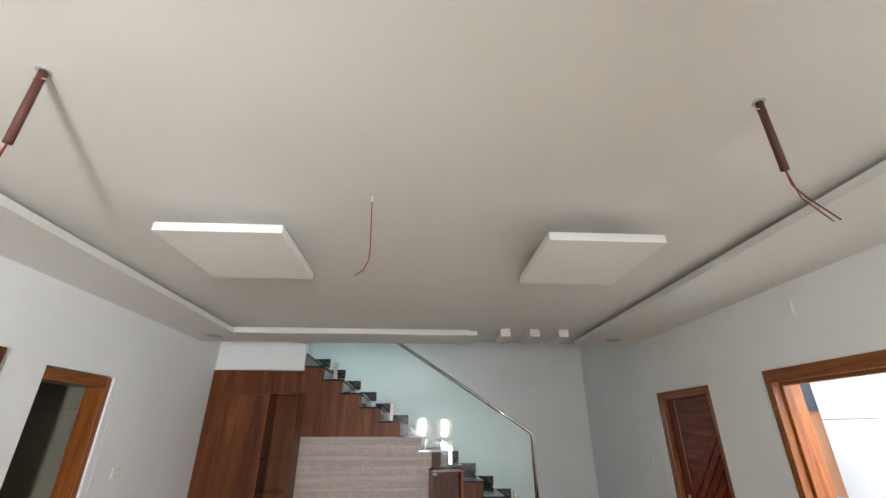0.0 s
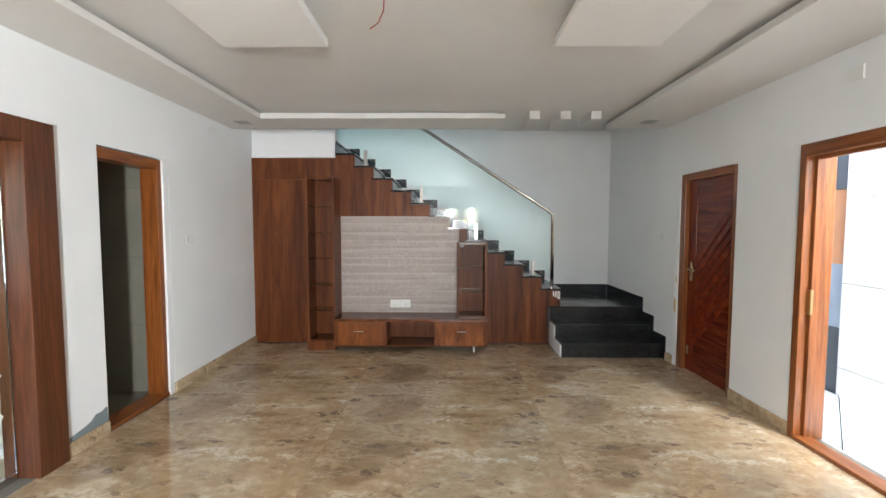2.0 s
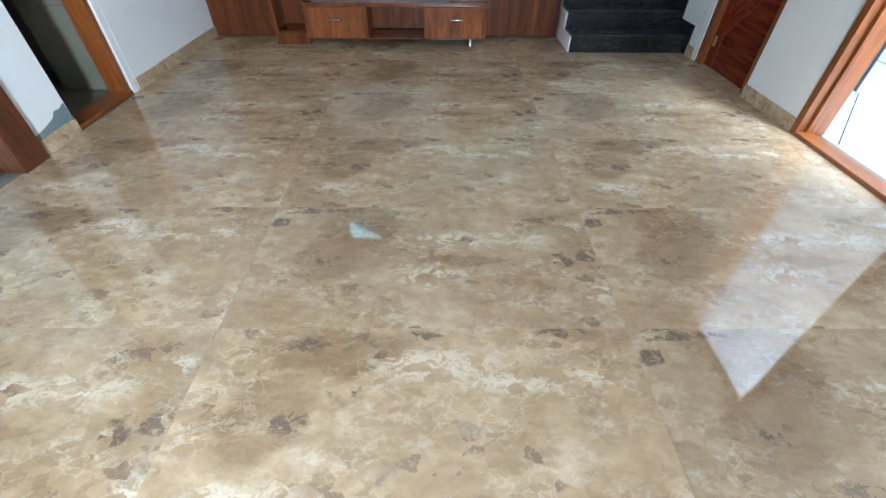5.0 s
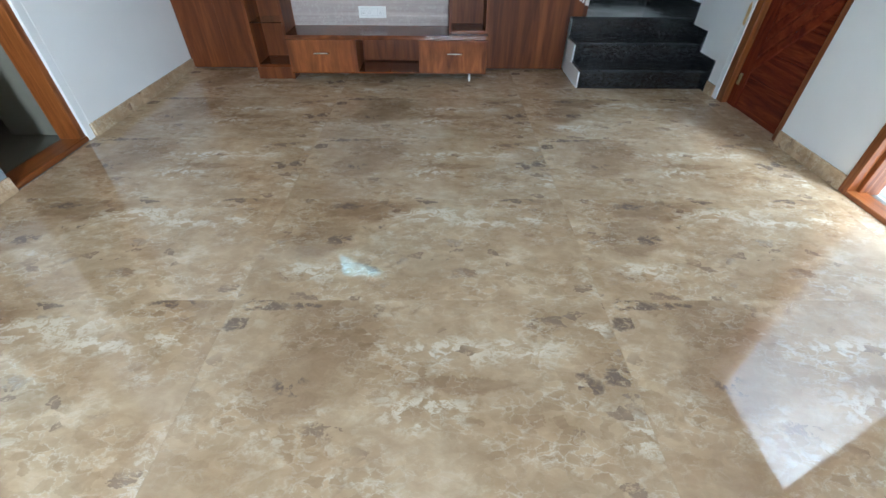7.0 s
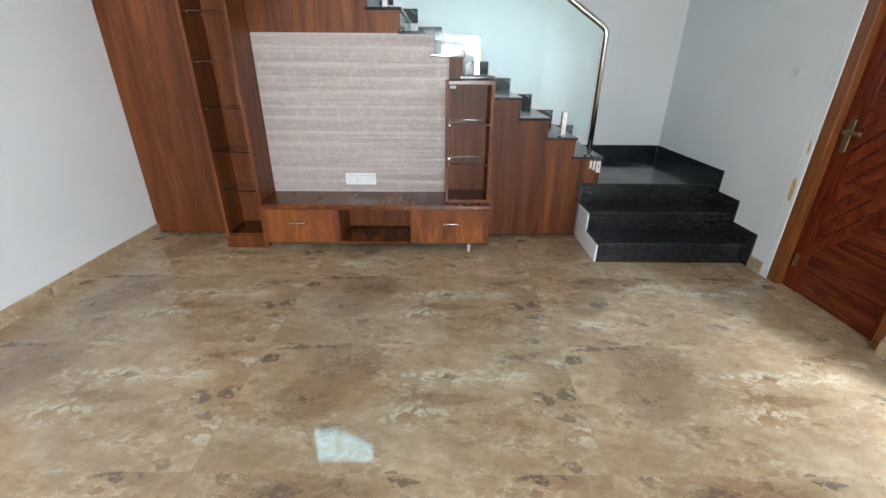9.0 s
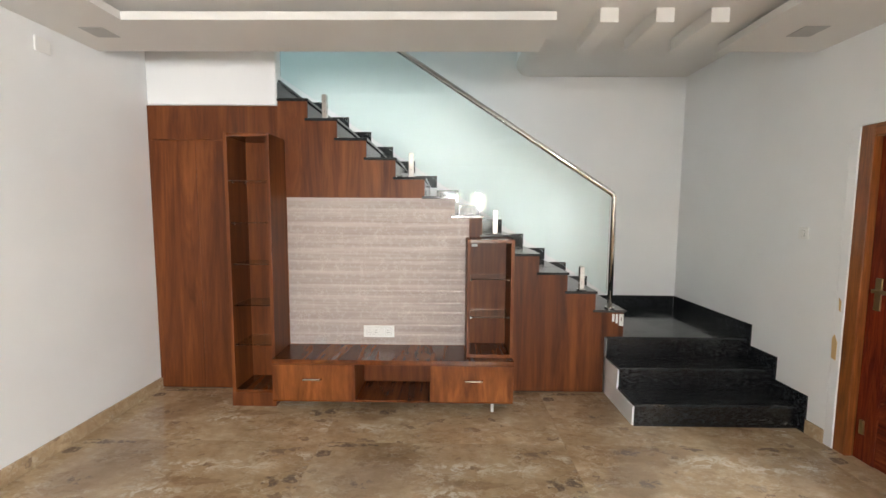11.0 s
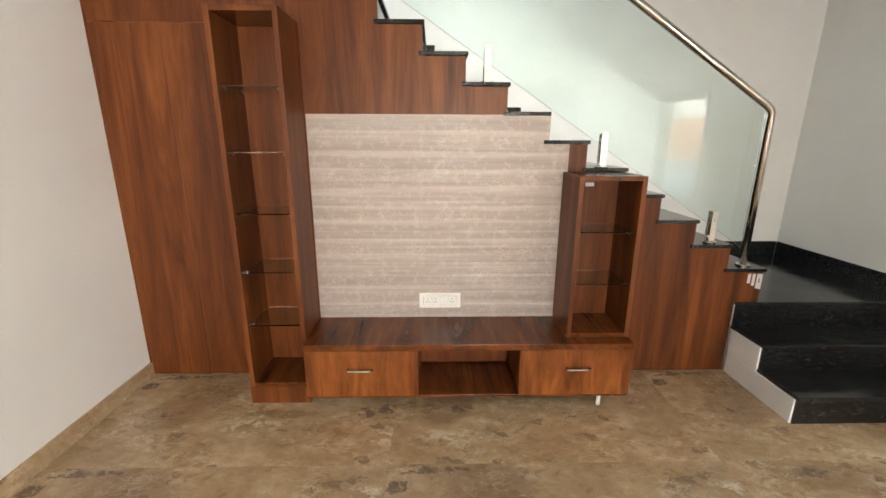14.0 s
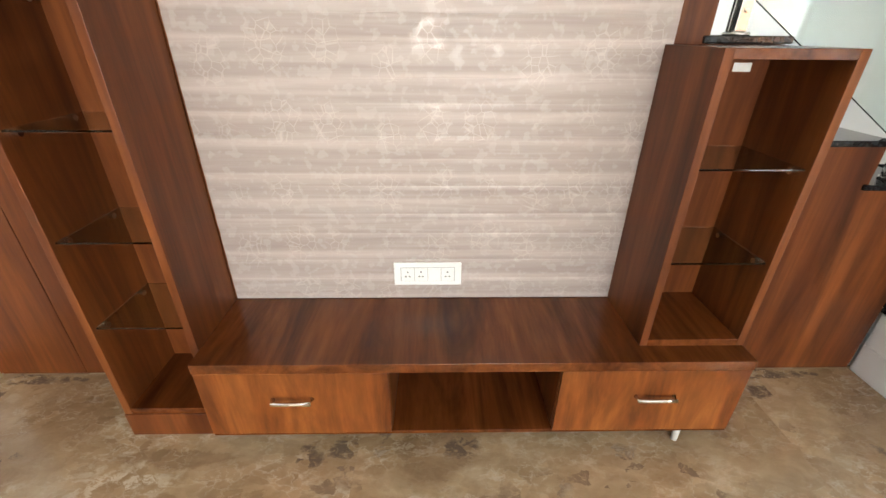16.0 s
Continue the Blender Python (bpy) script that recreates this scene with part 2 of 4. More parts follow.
def tv_cloth():
    """Pale wall sheet: soft taupe bands with sharp lower edges, pearly blots, thin silver crackle."""
    m, n, l, b = mat("banded_wall_sheet", (0.55, 0.48, 0.42), 0.42)
    v = coords(n, l, (1, 1, 1), False)
    vs = coords(n, l, (0.6, 1, 16), False)
    sep, wob, sc2, fr = n.new("ShaderNodeSeparateXYZ"), n.new("ShaderNodeMath"), n.new("ShaderNodeMath"), n.new("ShaderNodeMath")
    l.new(v, sep.inputs[0])
    vz = coords(n, l, (0.05, 0, 1), False)
    wob.operation, wob.inputs[1].default_value = "MULTIPLY", 1.7
    l.new(noise_tex(n, l, vz, 4.5, 1), wob.inputs[0])
    sc2.operation, sc2.inputs[1].default_value = "MULTIPLY_ADD", 9.5
    l.new(sep.outputs["Z"], sc2.inputs[0])
    l.new(wob.outputs[0], sc2.inputs[2])
    fr.operation = "FRACT"
    l.new(sc2.outputs[0], fr.inputs[0])
    band = ramp(n, [(0.0, (0.93, 0.92, 0.915)), (0.50, (0.96, 0.955, 0.95)), (0.78, (1.10, 1.11, 1.12)), (0.90, (1.11, 1.12, 1.13)), (1.0, (0.93, 0.92, 0.915))])
    l.new(fr.outputs[0], band.inputs[0])
    r = ramp(n, [(0.30, (0.36, 0.298, 0.270)), (0.5, (0.415, 0.350, 0.320)), (0.70, (0.47, 0.408, 0.378))])
    l.new(noise_tex(n, l, vs, 2.2, 5, 0.6, 0.5), r.inputs[0])
    vo = n.new("ShaderNodeTexVoronoi")
    vo.feature = "DISTANCE_TO_EDGE"
    vo.inputs["Scale"].default_value = 30
    l.new(v, vo.inputs["Vector"])
    line = ramp(n, [(0.0, (1, 1, 1)), (0.030, (1, 1, 1)), (0.05, (0, 0, 0))])
    l.new(vo.outputs["Distance"], line.inputs[0])
    patch = ramp(n, [(0.30, (0.3, 0.3, 0.3)), (0.42, (0, 0, 0))])
    tuft = n.new("ShaderNodeTexVoronoi")
    tuft.inputs["Scale"].default_value, tuft.inputs["Randomness"].default_value = 1.0, 0.35
    l.new(coords(n, l, (5.8, 0, 4.6), False), tuft.inputs["Vector"])
    l.new(tuft.outputs["Distance"], patch.inputs[0])
    mask = mixed(n, l, line.outputs[0], patch.outputs[0], 1.0, "MULTIPLY")
    blot = ramp(n, [(0.54, (0.0,) * 3), (0.60, (1.0,) * 3)])
    l.new(noise_tex(n, l, v, 24, 2), blot.inputs[0])
    c1 = mixed(n, l, mixed(n, l, r.outputs[0], band.outputs[0], 1.0, "MULTIPLY"), (0.58, 0.55, 0.53), mixed(n, l, (0, 0, 0), blot.outputs[0], 0.22))
    l.new(mixed(n, l, c1, (0.66, 0.60, 0.55), mask), b.inputs["Base Color"])
    l.new(mask, b.inputs["Metallic"])
    bl = ramp(n, [(0.0, (0.50,) * 3), (1.0, (0.34,) * 3)])
    l.new(blot.outputs[0], bl.inputs[0])
    l.new(mixed(n, l, bl.outputs[0], (0.22, 0.22, 0.22), mask), b.inputs["Roughness"])
    return m


def tile_mat(name, colour):
    m, n, l, b = mat(name, colour, 0.25)
    v = coords(n, l, (1, 1, 1))
    r = ramp(n, [(0.3, tuple(c * 0.86 for c in colour)), (0.7, colour)])
    l.new(noise_tex(n, l, v, 4, 5), r.inputs[0])
    l.new(r.outputs[0], b.inputs["Base Color"])
    return m


M_GRAN, M_RISER = granite(), granite_rough()
M_MARB_A = marble("brown_marble_print_one", 1.08, dark_spots=((0.62, 0.77, 0.055, 0.04), (0.33, 0.80, 0.06, 0.02), (0.36, 0.41, 0.07, 0.035), (1.47, 0.40, 0.065, 0.04), (1.61, 0.43, 0.05, 0.035), (0.16, 0.80, 0.09, 0.03), (0.05, 0.69, 0.05, 0.04)),
                  cream_spots=((0.95, 0.55, 0.20, 0.055), (1.25, 0.56, 0.17, 0.055), (1.58, 0.66, 0.07, 0.05), (0.85, 0.30, 0.16, 0.06), (1.60, 0.22, 0.06, 0.07)), wedge=((0.48, 0.66, 0.20, 0.20), (0.36, 0.42, 0.16, 0.16), (1.0, 0.40, 0.22, 0.04)))
M_MARB_B = marble("brown_marble_print_two", 1.08, dark_spots=((0.40, 0.75, 0.08, 0.03), (0.82, 0.79, 0.12, 0.02), (1.37, 0.80, 0.09, 0.018), (0.39, 0.44, 0.07, 0.05), (0.55, 0.55, 0.06, 0.03)),
                  cream_spots=((0.88, 0.66, 0.22, 0.07), (1.15, 0.58, 0.18, 0.05), (1.45, 0.62, 0.10, 0.04), (0.3, 0.2, 0.16, 0.06)), wedge=((0.5, 0.72, 0.26, 0.10), (0.30, 0.45, 0.15, 0.15)), shift=(4.3, 9.1, 0))
M_SKIRT = marble("brown_marble_skirting", 1.15, 0.15)
M_GLASS = glass("stair_glass", (0.86, 0.965, 0.952))
M_SHELF = glass("shelf_glass", (0.80, 0.90, 0.88))
M_CLOTH = tv_cloth()
M_TILE = tile_mat("grey_bath_tile", (0.25, 0.235, 0.185))
M_GROUT, *_ = mat("dark_grout", (0.17, 0.16, 0.14), 0.9)
M_FROST, *_ = mat("frosted_film", (0.62, 0.66, 0.64), 0.6)

# ---- shape helpers ----


def place(ob, parent):
    """Set ob's origin to the middle of its base, and hang it under parent where there is one."""
    me = ob.data
    co = np.empty(len(me.vertices) * 3)
    me.vertices.foreach_get("co", co)
    co = co.reshape(-1, 3)
    lo, hi = co.min(0), co.max(0)
    c = np.array(((lo[0] + hi[0]) / 2, (lo[1] + hi[1]) / 2, lo[2]))
    me.vertices.foreach_set("co", (co - c).ravel())
    me.update()
    ob.location = c
    if parent is not None:
        ob.parent = parent
        base, q = Vector((0, 0, 0)), parent
        while q is not None:
            base += q.location
            q = q.parent
        ob.location = Vector(c) - base
    return ob


def finish(name, bm, material, parent=None, bevel=0.0, smooth=False):
    bmesh.ops.recalc_face_normals(bm, faces=bm.faces)
    me = bpy.data.meshes.new(name)
    bm.to_mesh(me)
    bm.free()
    me.materials.append(material)
    if smooth:
        me.polygons.foreach_set("use_smooth", [True] * len(me.polygons))
    ob = new(name, me)
    place(ob, parent)
    if bevel:
        bv = ob.modifiers.new("bevel", "BEVEL")
        bv.width, bv.segments, bv.limit_method = bevel, 2, "ANGLE"
    return ob


def add_box(bm, x0, x1, y0, y1, z0, z1):
    m = Matrix.LocRotScale(((x0 + x1) / 2, (y0 + y1) / 2, (z0 + z1) / 2), None, (abs(x1 - x0), abs(y1 - y0), abs(z1 - z0)))
    bmesh.ops.create_cube(bm, size=1, matrix=m)


def boxes(name, material, *bs, parent=None, bevel=0.002):
    bm = bmesh.new()
    for b in bs:
        add_box(bm, *b)
    return finish(name, bm, material, parent, bevel)


def prism(name, material, pts, axis, a, b, parent=None, bevel=0.002):
    """A polygon drawn in the two other axes, pushed from a to b along axis."""
    bm = bmesh.new()
    mk = {"x": lambda p, q, s: (s, p, q), "y": lambda p, q, s: (p, s, q), "z": lambda p, q, s: (p, q, s)}[axis]
    va = [bm.verts.new(mk(p, q, a)) for p, q in pts]
    vb = [bm.verts.new(mk(p, q, b)) for p, q in pts]
    bm.faces.new(va)
    bm.faces.new(vb[::-1])
    k = len(pts)
    for i in range(k):
        bm.faces.new((va[i], vb[i], vb[(i + 1) % k], va[(i + 1) % k]))
    return finish(name, bm, material, parent, bevel)


def tube(name, material, pts, r, parent=None, sides=12, soft=True):
    """A round bar along a line of points, mitred at its bends."""
    bm = bmesh.new()
    pts = [Vector(p) for p in pts]
    rings = []
    for i, p in enumerate(pts):
        d0 = (p - pts[i - 1]).normalized() if i else (pts[1] - p).normalized()
        d1 = (pts[i + 1] - p).normalized() if i < len(pts) - 1 else d0
        t = (d0 + d1).normalized()
        ref = Vector((0, 1, 0)) if abs(t.y) < 0.9 else Vector((1, 0, 0))
        u = t.cross(ref).normalized()
        w = t.cross(u)
        k = 1 / max(0.5, d0.dot(t))
        rings.append([bm.verts.new(p + (u * math.cos(a) * k + w * math.sin(a)) * r) for a in (2 * math.pi * j / sides for j in range(sides))])
    for ra, rb in zip(rings, rings[1:]):
        for j in range(sides):
            bm.faces.new((ra[j], ra[(j + 1) % sides], rb[(j + 1) % sides], rb[j]))
    bm.faces.new(rings[0])
    bm.faces.new(rings[-1][::-1])
    return finish(name, bm, material, parent, 0, soft)


def disc(bm, c, r, depth, axis, sides=20):
    rot = {"x": Euler((0, radians(90), 0)), "y": Euler((radians(90), 0, 0)), "z": Euler((0, 0, 0))}[axis]
    bmesh.ops.create_cone(bm, cap_ends=True, segments=sides, radius1=r, radius2=r, depth=depth, matrix=Matrix.LocRotScale(c, rot, None))


def thing(name, at, label, category, group="", kind=""):
    e = new(name)
    e.empty_display_size = 0.1
    e.location = at
    return tagged(e, label, category, group, kind)


def setting(ob, label, category=""):
    return tagged(ob, label, category, kind="structure")


# ---- the large structure ----
W = 5.10          # width of the room
YF = -7.5         # front wall, behind the walker
ZC, ZS = 2.785, 2.70   # main ceiling, lowered border
ZT = 3.05         # slab over the stair landing
YB = 1.19         # wall behind the stairs
LD = (-4.60, -2.97, 2.06)   # glazed entry: y from, y to, height
BD = (-2.41, -1.64, 2.15)   # bathroom opening
RD = (-1.71, -0.76, 2.12)   # red door
RO = (-3.52, -2.37, 2.15)   # side opening

setting(boxes("wall_west", M_WALL, (-0.2, 0, YF, LD[0], 0, 3.2), (-0.2, 0, LD[0], LD[1] + 0.2, LD[2] + 0.14, 3.2), (-0.2, 0, LD[1] + 0.2, BD[0], 0, 3.2),
              (-0.2, 0, BD[0], BD[1], BD[2], 3.2), (-0.2, 0, BD[1], YB + 0.2, 0, 5.6), bevel=0), "white painted plaster wall with two doorways", "wall")
setting(boxes("wall_east", M_WALL, (W, W + 0.2, YF, RO[0], 0, 3.2), (W, W + 0.2, RO[0], RO[1], RO[2], 3.2), (W, W + 0.2, RO[1], RD[0], 0, 3.2),
              (W, W + 0.2, RD[0], RD[1], RD[2], 3.2), (W, W + 0.2, RD[1], YB + 0.2, 0, 3.2), bevel=0), "white painted plaster wall with a door and an opening", "wall")
setting(boxes("wall_north", M_WALL, (0, W, YB, YB + 0.2, 0, 5.6), bevel=0), "white painted plaster wall behind the stairs", "wall")
setting(boxes("wall_south", M_WALL, (-0.2, 2.4, YF - 0.2, YF, 0, 3.2), (3.57, W + 0.2, YF - 0.2, YF, 0, 3.2), (2.4, 3.57, YF - 0.2, YF, 0, 0.9), (2.4, 3.57, YF - 0.2, YF, 2.12, 3.2), bevel=0),
        "white painted plaster front wall with a window opening", "wall")
setting(boxes("wall_over_panelling", M_WALL, (0, 1.085, 0.0, 0.12, 2.44, 5.6), bevel=0.012), "white plaster wall above the wood panelling", "wall")
setting(boxes("wall_stairwell", M_WALL, (0, 3.25, -0.46, -0.34, ZT, 5.6), (3.25, 3.37, -0.46, YB, ZT + 0.15, 5.6), bevel=0), "white plaster upper wall around the stairwell", "wall")
nose_arc = [(3.25 + 0.13 * (1 - math.cos(a)), ZT + 0.13 * (1 - math.sin(a))) for a in (math.pi / 2 * j / 8 for j in range(9))]
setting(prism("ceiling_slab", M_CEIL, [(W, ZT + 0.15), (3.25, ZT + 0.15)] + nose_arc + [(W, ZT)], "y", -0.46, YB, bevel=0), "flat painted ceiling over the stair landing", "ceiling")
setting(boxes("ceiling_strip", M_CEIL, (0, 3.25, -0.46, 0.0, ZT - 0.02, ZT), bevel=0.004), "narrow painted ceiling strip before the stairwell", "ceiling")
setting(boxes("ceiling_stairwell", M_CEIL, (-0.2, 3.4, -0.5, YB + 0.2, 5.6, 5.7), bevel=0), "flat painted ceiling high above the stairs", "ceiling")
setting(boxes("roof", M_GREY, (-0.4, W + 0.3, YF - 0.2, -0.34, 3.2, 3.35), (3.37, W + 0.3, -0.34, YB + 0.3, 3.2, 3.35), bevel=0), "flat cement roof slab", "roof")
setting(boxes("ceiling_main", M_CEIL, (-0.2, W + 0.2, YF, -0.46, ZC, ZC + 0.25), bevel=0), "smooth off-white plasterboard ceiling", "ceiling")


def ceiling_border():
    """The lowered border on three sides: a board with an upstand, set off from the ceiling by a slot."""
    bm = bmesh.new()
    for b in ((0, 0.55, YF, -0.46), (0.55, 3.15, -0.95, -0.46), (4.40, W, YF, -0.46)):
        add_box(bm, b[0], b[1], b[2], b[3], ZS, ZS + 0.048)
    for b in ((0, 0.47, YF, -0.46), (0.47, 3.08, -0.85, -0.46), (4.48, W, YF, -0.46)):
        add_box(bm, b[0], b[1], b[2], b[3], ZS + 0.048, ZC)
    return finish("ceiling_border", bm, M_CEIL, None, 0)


setting(ceiling_border(), "lowered off-white plasterboard ceiling border with cove slot", "ceiling")


def ceiling_beam(x):
    ob = boxes("ceiling_beam", M_CEIL, (x - 0.055, x + 0.055, -0.92, -0.46, ZS, ZC), bevel=0.003)
    return tagged(ob, "short off-white plasterboard beam under the ceiling", "beam", "beams under the ceiling", "structure")


for bx in (3.47, 3.80, 4.125):
    ceiling_beam(bx)


def ceiling_plate(x0, x1):
    t = thing("ceiling_plate", ((x0 + x1) / 2, -3.23, 2.63), "square off-white plasterboard panel hung under the ceiling", "ceiling panel", "ceiling panels")
    boxes("panel", M_PLATE_LIT, (x0, x1, -3.565, -2.89, 2.63, 2.677), parent=t, bevel=0.003)
    boxes("hanger", M_CEIL, (x0 + 0.22, x1 - 0.22, -3.34, -3.11, 2.677, ZC), parent=t, bevel=0)
    return t


ceiling_plate(1.20, 1.825)
ceiling_plate(3.17, 3.79)

# skirtings
setting(boxes("baseboard_west", M_SKIRT, (0, 0.012, BD[1], -0.39, 0, 0.10), (0, 0.012, -0.39, 0, 0, 0.10), (0, 0.012, -2.77, BD[0], 0, 0.10), (-0.1, 0.0, BD[1] - 0.012, BD[1], 0, 0.10), bevel=0.001),
        "brown marble skirting along the white wall", "skirting")
setting(boxes("baseboard_east", M_SKIRT, (W - 0.012, W, RO[1] + 0.0, RD[0], 0, 0.10), (W - 0.012, W, RD[1], -0.60, 0, 0.10), bevel=0.001), "brown marble skirting along the white wall", "skirting")
setting(prism("putty_patch", M_PUTTY, [(-2.77, 0.10), (-2.77, 0.125), (-2.70, 0.135), (-2.62, 0.15), (-2.56, 0.165), (-2.52, 0.20), (-2.47, 0.195), (-2.42, 0.215), (-2.412, 0.10)], "x", 0.0, 0.003, bevel=0),
        "rough grey putty smear above the skirting", "plaster patch")

# ---- outdoors ----
setting(boxes("ground", M_GROUND, (W + 0.2, 60, -60, 60, -0.16, -0.10), bevel=0), "pale cement ground outside", "ground")
setting(boxes("ground_back", M_GROUND, (-60, W + 0.2, -60, YF - 0.2, -0.16, -0.10), bevel=0), "pale cement ground outside", "ground")
setting(prism("apron", M_APRON, [(W + 0.24, -6.5), (6.3, -6.5), (6.3, -1.5), (W + 0.24, -2.56)], "z", -0.10, -0.05, bevel=0.004), "grey cement paving strip beside the house", "pavement")
setting(prism("side_paving", M_GREY, [(W + 0.24, -2.55), (6.3, -1.49), (6.3, 4.0), (W + 0.24, 4.0)], "z", -0.10, -0.055, bevel=0.004), "dark cement paving beside the house", "pavement")
cw = thing("boundary_wall", (6.4, -3.0, -0.1), "tall white clad boundary wall outside", "wall", kind="structure")
boxes("core", M_GROUT, (6.32, 6.45, -4.15, -1.46, -0.1, 3.95), parent=cw, bevel=0)
for k in range(6):
    z0 = 0.212 + 0.813 * (k - 1)
    boxes("cladding_panel", M_CLAD, (6.30, 6.32, -4.15, -1.46, max(-0.1, z0 + 0.003), min(3.95, z0 + 0.81)), parent=cw, bevel=0.002)
for y_a, y_b, nm in ((-1.455, 4.0, "painted_wall"), (-12.0, -4.155, "painted_wall")):
    pw = thing(nm, (6.45, (y_a + y_b) / 2, -0.1), "boundary wall painted orange above pale blue over grey", "wall", kind="structure")
    boxes("plinth", M_GREY, (6.33, 6.55, y_a, y_b, -0.1, 0.58), parent=pw, bevel=0)
    boxes("lower_band", M_BLUE, (6.34, 6.55, y_a, y_b, 0.58, 1.20), parent=pw, bevel=0)
    boxes("upper_band", M_ORANGE, (6.34, 6.55, y_a, y_b, 1.20, 1.92), parent=pw, bevel=0)
    boxes("coping", M_GREY if y_a > -2 else M_CLAD, (6.32, 6.57, y_a, y_b, 1.92, 3.2), parent=pw, bevel=0)

# ---- front window, behind the walker ----
fw = thing("window_front", (2.98, YF - 0.05, 0.9), "wooden front window with four plain panes", "window", kind="structure")
for x0, x1 in ((2.40, 2.45), (2.90, 3.07), (3.52, 3.57)):
    boxes("frame", M_TEAK_DK, (x0, x1, YF - 0.08, YF + 0.03, 0.9, 2.12), parent=fw)
for x0, x1 in ((2.45, 2.90), (3.07, 3.52)):
    for z0, z1 in ((0.9, 0.96), (1.49, 1.62), (2.08, 2.12)):
        boxes("frame", M_TEAK_DK, (x0, x1, YF - 0.07, YF + 0.02, z0, z1), parent=fw)
# unseen slab, added to keep direct sun off the front window
setting(boxes("shade_slab", M_WALL, (-0.2, W + 0.2, YF - 2.6, YF - 0.2, 2.75, 2.9), bevel=0), "unseen flat slab added to shade the front window", "roof")
sw = thing("window_stairs", (1.05, YB + 0.05, 3.4), "white framed window high above the stairs", "window", kind="structure")
for x0, x1 in ((0.50, 0.55), (1.03, 1.07), (1.55, 1.60)):
    boxes("frame", M_WHITE, (x0, x1, YB - 0.04, YB - 0.002, 3.42, 4.68), parent=sw)
for z0, z1 in ((3.38, 3.42), (4.68, 4.72)):
    boxes("frame", M_WHITE, (0.50, 1.60, YB - 0.04, YB - 0.002, z0, z1), parent=sw)

# ---- glazed entry in the west wall ----
en = thing("glazed_entry", (-0.02, -3.8, 0), "dark teak door frame with a tall clear glass door", "door", kind="structure")
boxes("frame", M_TEAK_DK, (-0.2, 0.035, LD[1], LD[1] + 0.2, 0, LD[2] + 0.14), parent=en, bevel=0.004)
boxes("frame", M_TEAK_DK, (-0.2, 0.035, LD[0], LD[1], LD[2], LD[2] + 0.14), parent=en, bevel=0.004)
boxes("frame", M_TEAK_DK, (-0.19, -0.02, LD[0], LD[0] + 0.12, 0, LD[2]), parent=en, bevel=0.004)
gl = boxes("glass_door", M_SHELF, (-0.115, -0.103, LD[0] + 0.14, LD[1] - 0.012, 0.012, LD[2] - 0.012), parent=en, bevel=0.001)
gl.visible_shadow = False
boxes("patch_fitting", M_CHROME, (-0.125, -0.09, LD[1] - 0.18, LD[1] - 0.014, 0.004, 0.05), parent=en, bevel=0.003)
boxes("patch_fitting", M_BLACK, (-0.125, -0.09, LD[1] - 0.16, LD[1] - 0.014, LD[2] - 0.05, LD[2] - 0.004), parent=en, bevel=0.003)
boxes("glass_edge", M_CHROME, (-0.116, -0.102, LD[1] - 0.010, LD[1] - 0.006, 0.05, LD[2] - 0.05), parent=en, bevel=0)


def pebble_film():
    """A band of frosted pebble shapes on the lower half of the glass door."""
    bm = bmesh.new()
    rng = random.Random(4)
    y = LD[0] + 0.25
    while y < LD[1] - 0.12:
        z = 0.30
        while z < 0.80:
            k = rng.randint(6, 8)
            ry, rz = rng.uniform(0.05, 0.075), rng.uniform(0.04, 0.06)
            a0 = rng.uniform(0, 1)
            vs = [bm.verts.new((-0.1015, y + ry * math.cos(a0 + 6.283 * j / k), z + rz * math.sin(a0 + 6.283 * j / k))) for j in range(k)]
            f = bm.faces.new(vs)
            ex = bmesh.ops.extrude_face_region(bm, geom=[f])
            bmesh.ops.translate(bm, vec=(0.001, 0, 0), verts=[q for q in ex["geom"] if isinstance(q, bmesh.types.BMVert)])
            z += 0.125
        y += 0.155
    return finish("frosted_pattern", bm, M_FROST, en, 0)


pebble_film()
# the gap in the far wall is added, to let daylight in
setting(boxes("entry_room", M_WALL, (-2.6, -2.5, -4.8, -2.7, 0.9, 2.2), (-2.6, -2.5, -5.4, -2.7, -0.02, 0.9), (-2.6, -2.5, -5.4, -2.7, 2.2, 3.0), (-2.5, -0.2, -5.5, -5.4, -0.02, 3.0), (-2.6, -0.2, -2.75, -2.65, -0.02, 3.0), (-2.6, -0.2, -5.5, -2.65, 2.9, 3.0), bevel=0),
        "plain painted walls of the room beyond the glass door, with an added gap for daylight", "wall")
setting(boxes("entry_floor", M_SKIRT, (-2.6, -0.2, -5.5, -2.65, -0.06, -0.003), bevel=0), "brown marble floor beyond the glass door", "floor")

# ---- bathroom ----
bf = thing("door_bath", (-0.06, -2.05, 0), "polished orange-brown teak door frame with no leaf", "door frame", kind="structure")
boxes("jamb", M_TEAK, (-0.17, -0.018, -1.765, -1.71, 0.035, 2.14), parent=bf, bevel=0.004)
boxes("jamb", M_TEAK, (-0.17, -0.11, -2.405, -2.345, 0.035, 2.06), parent=bf, bevel=0.004)
boxes("head", M_TEAK_H, (-0.17, -0.018, -2.405, -1.765, 2.06, 2.14), parent=bf, bevel=0.004)
boxes("sill", M_TEAK_H, (-0.17, -0.008, -2.405, -1.71, 0.0, 0.035), parent=bf, bevel=0.004)
setting(boxes("bath_plaster", M_WALL, (-0.195, -0.001, -1.71, BD[1], 0, 2.149), bevel=0.004), "white plaster reveal beside the door frame", "wall")
bath = thing("wall_bath", (-1.1, -1.2, 0), "grey tiled bathroom walls in the dark", "wall", kind="structure")
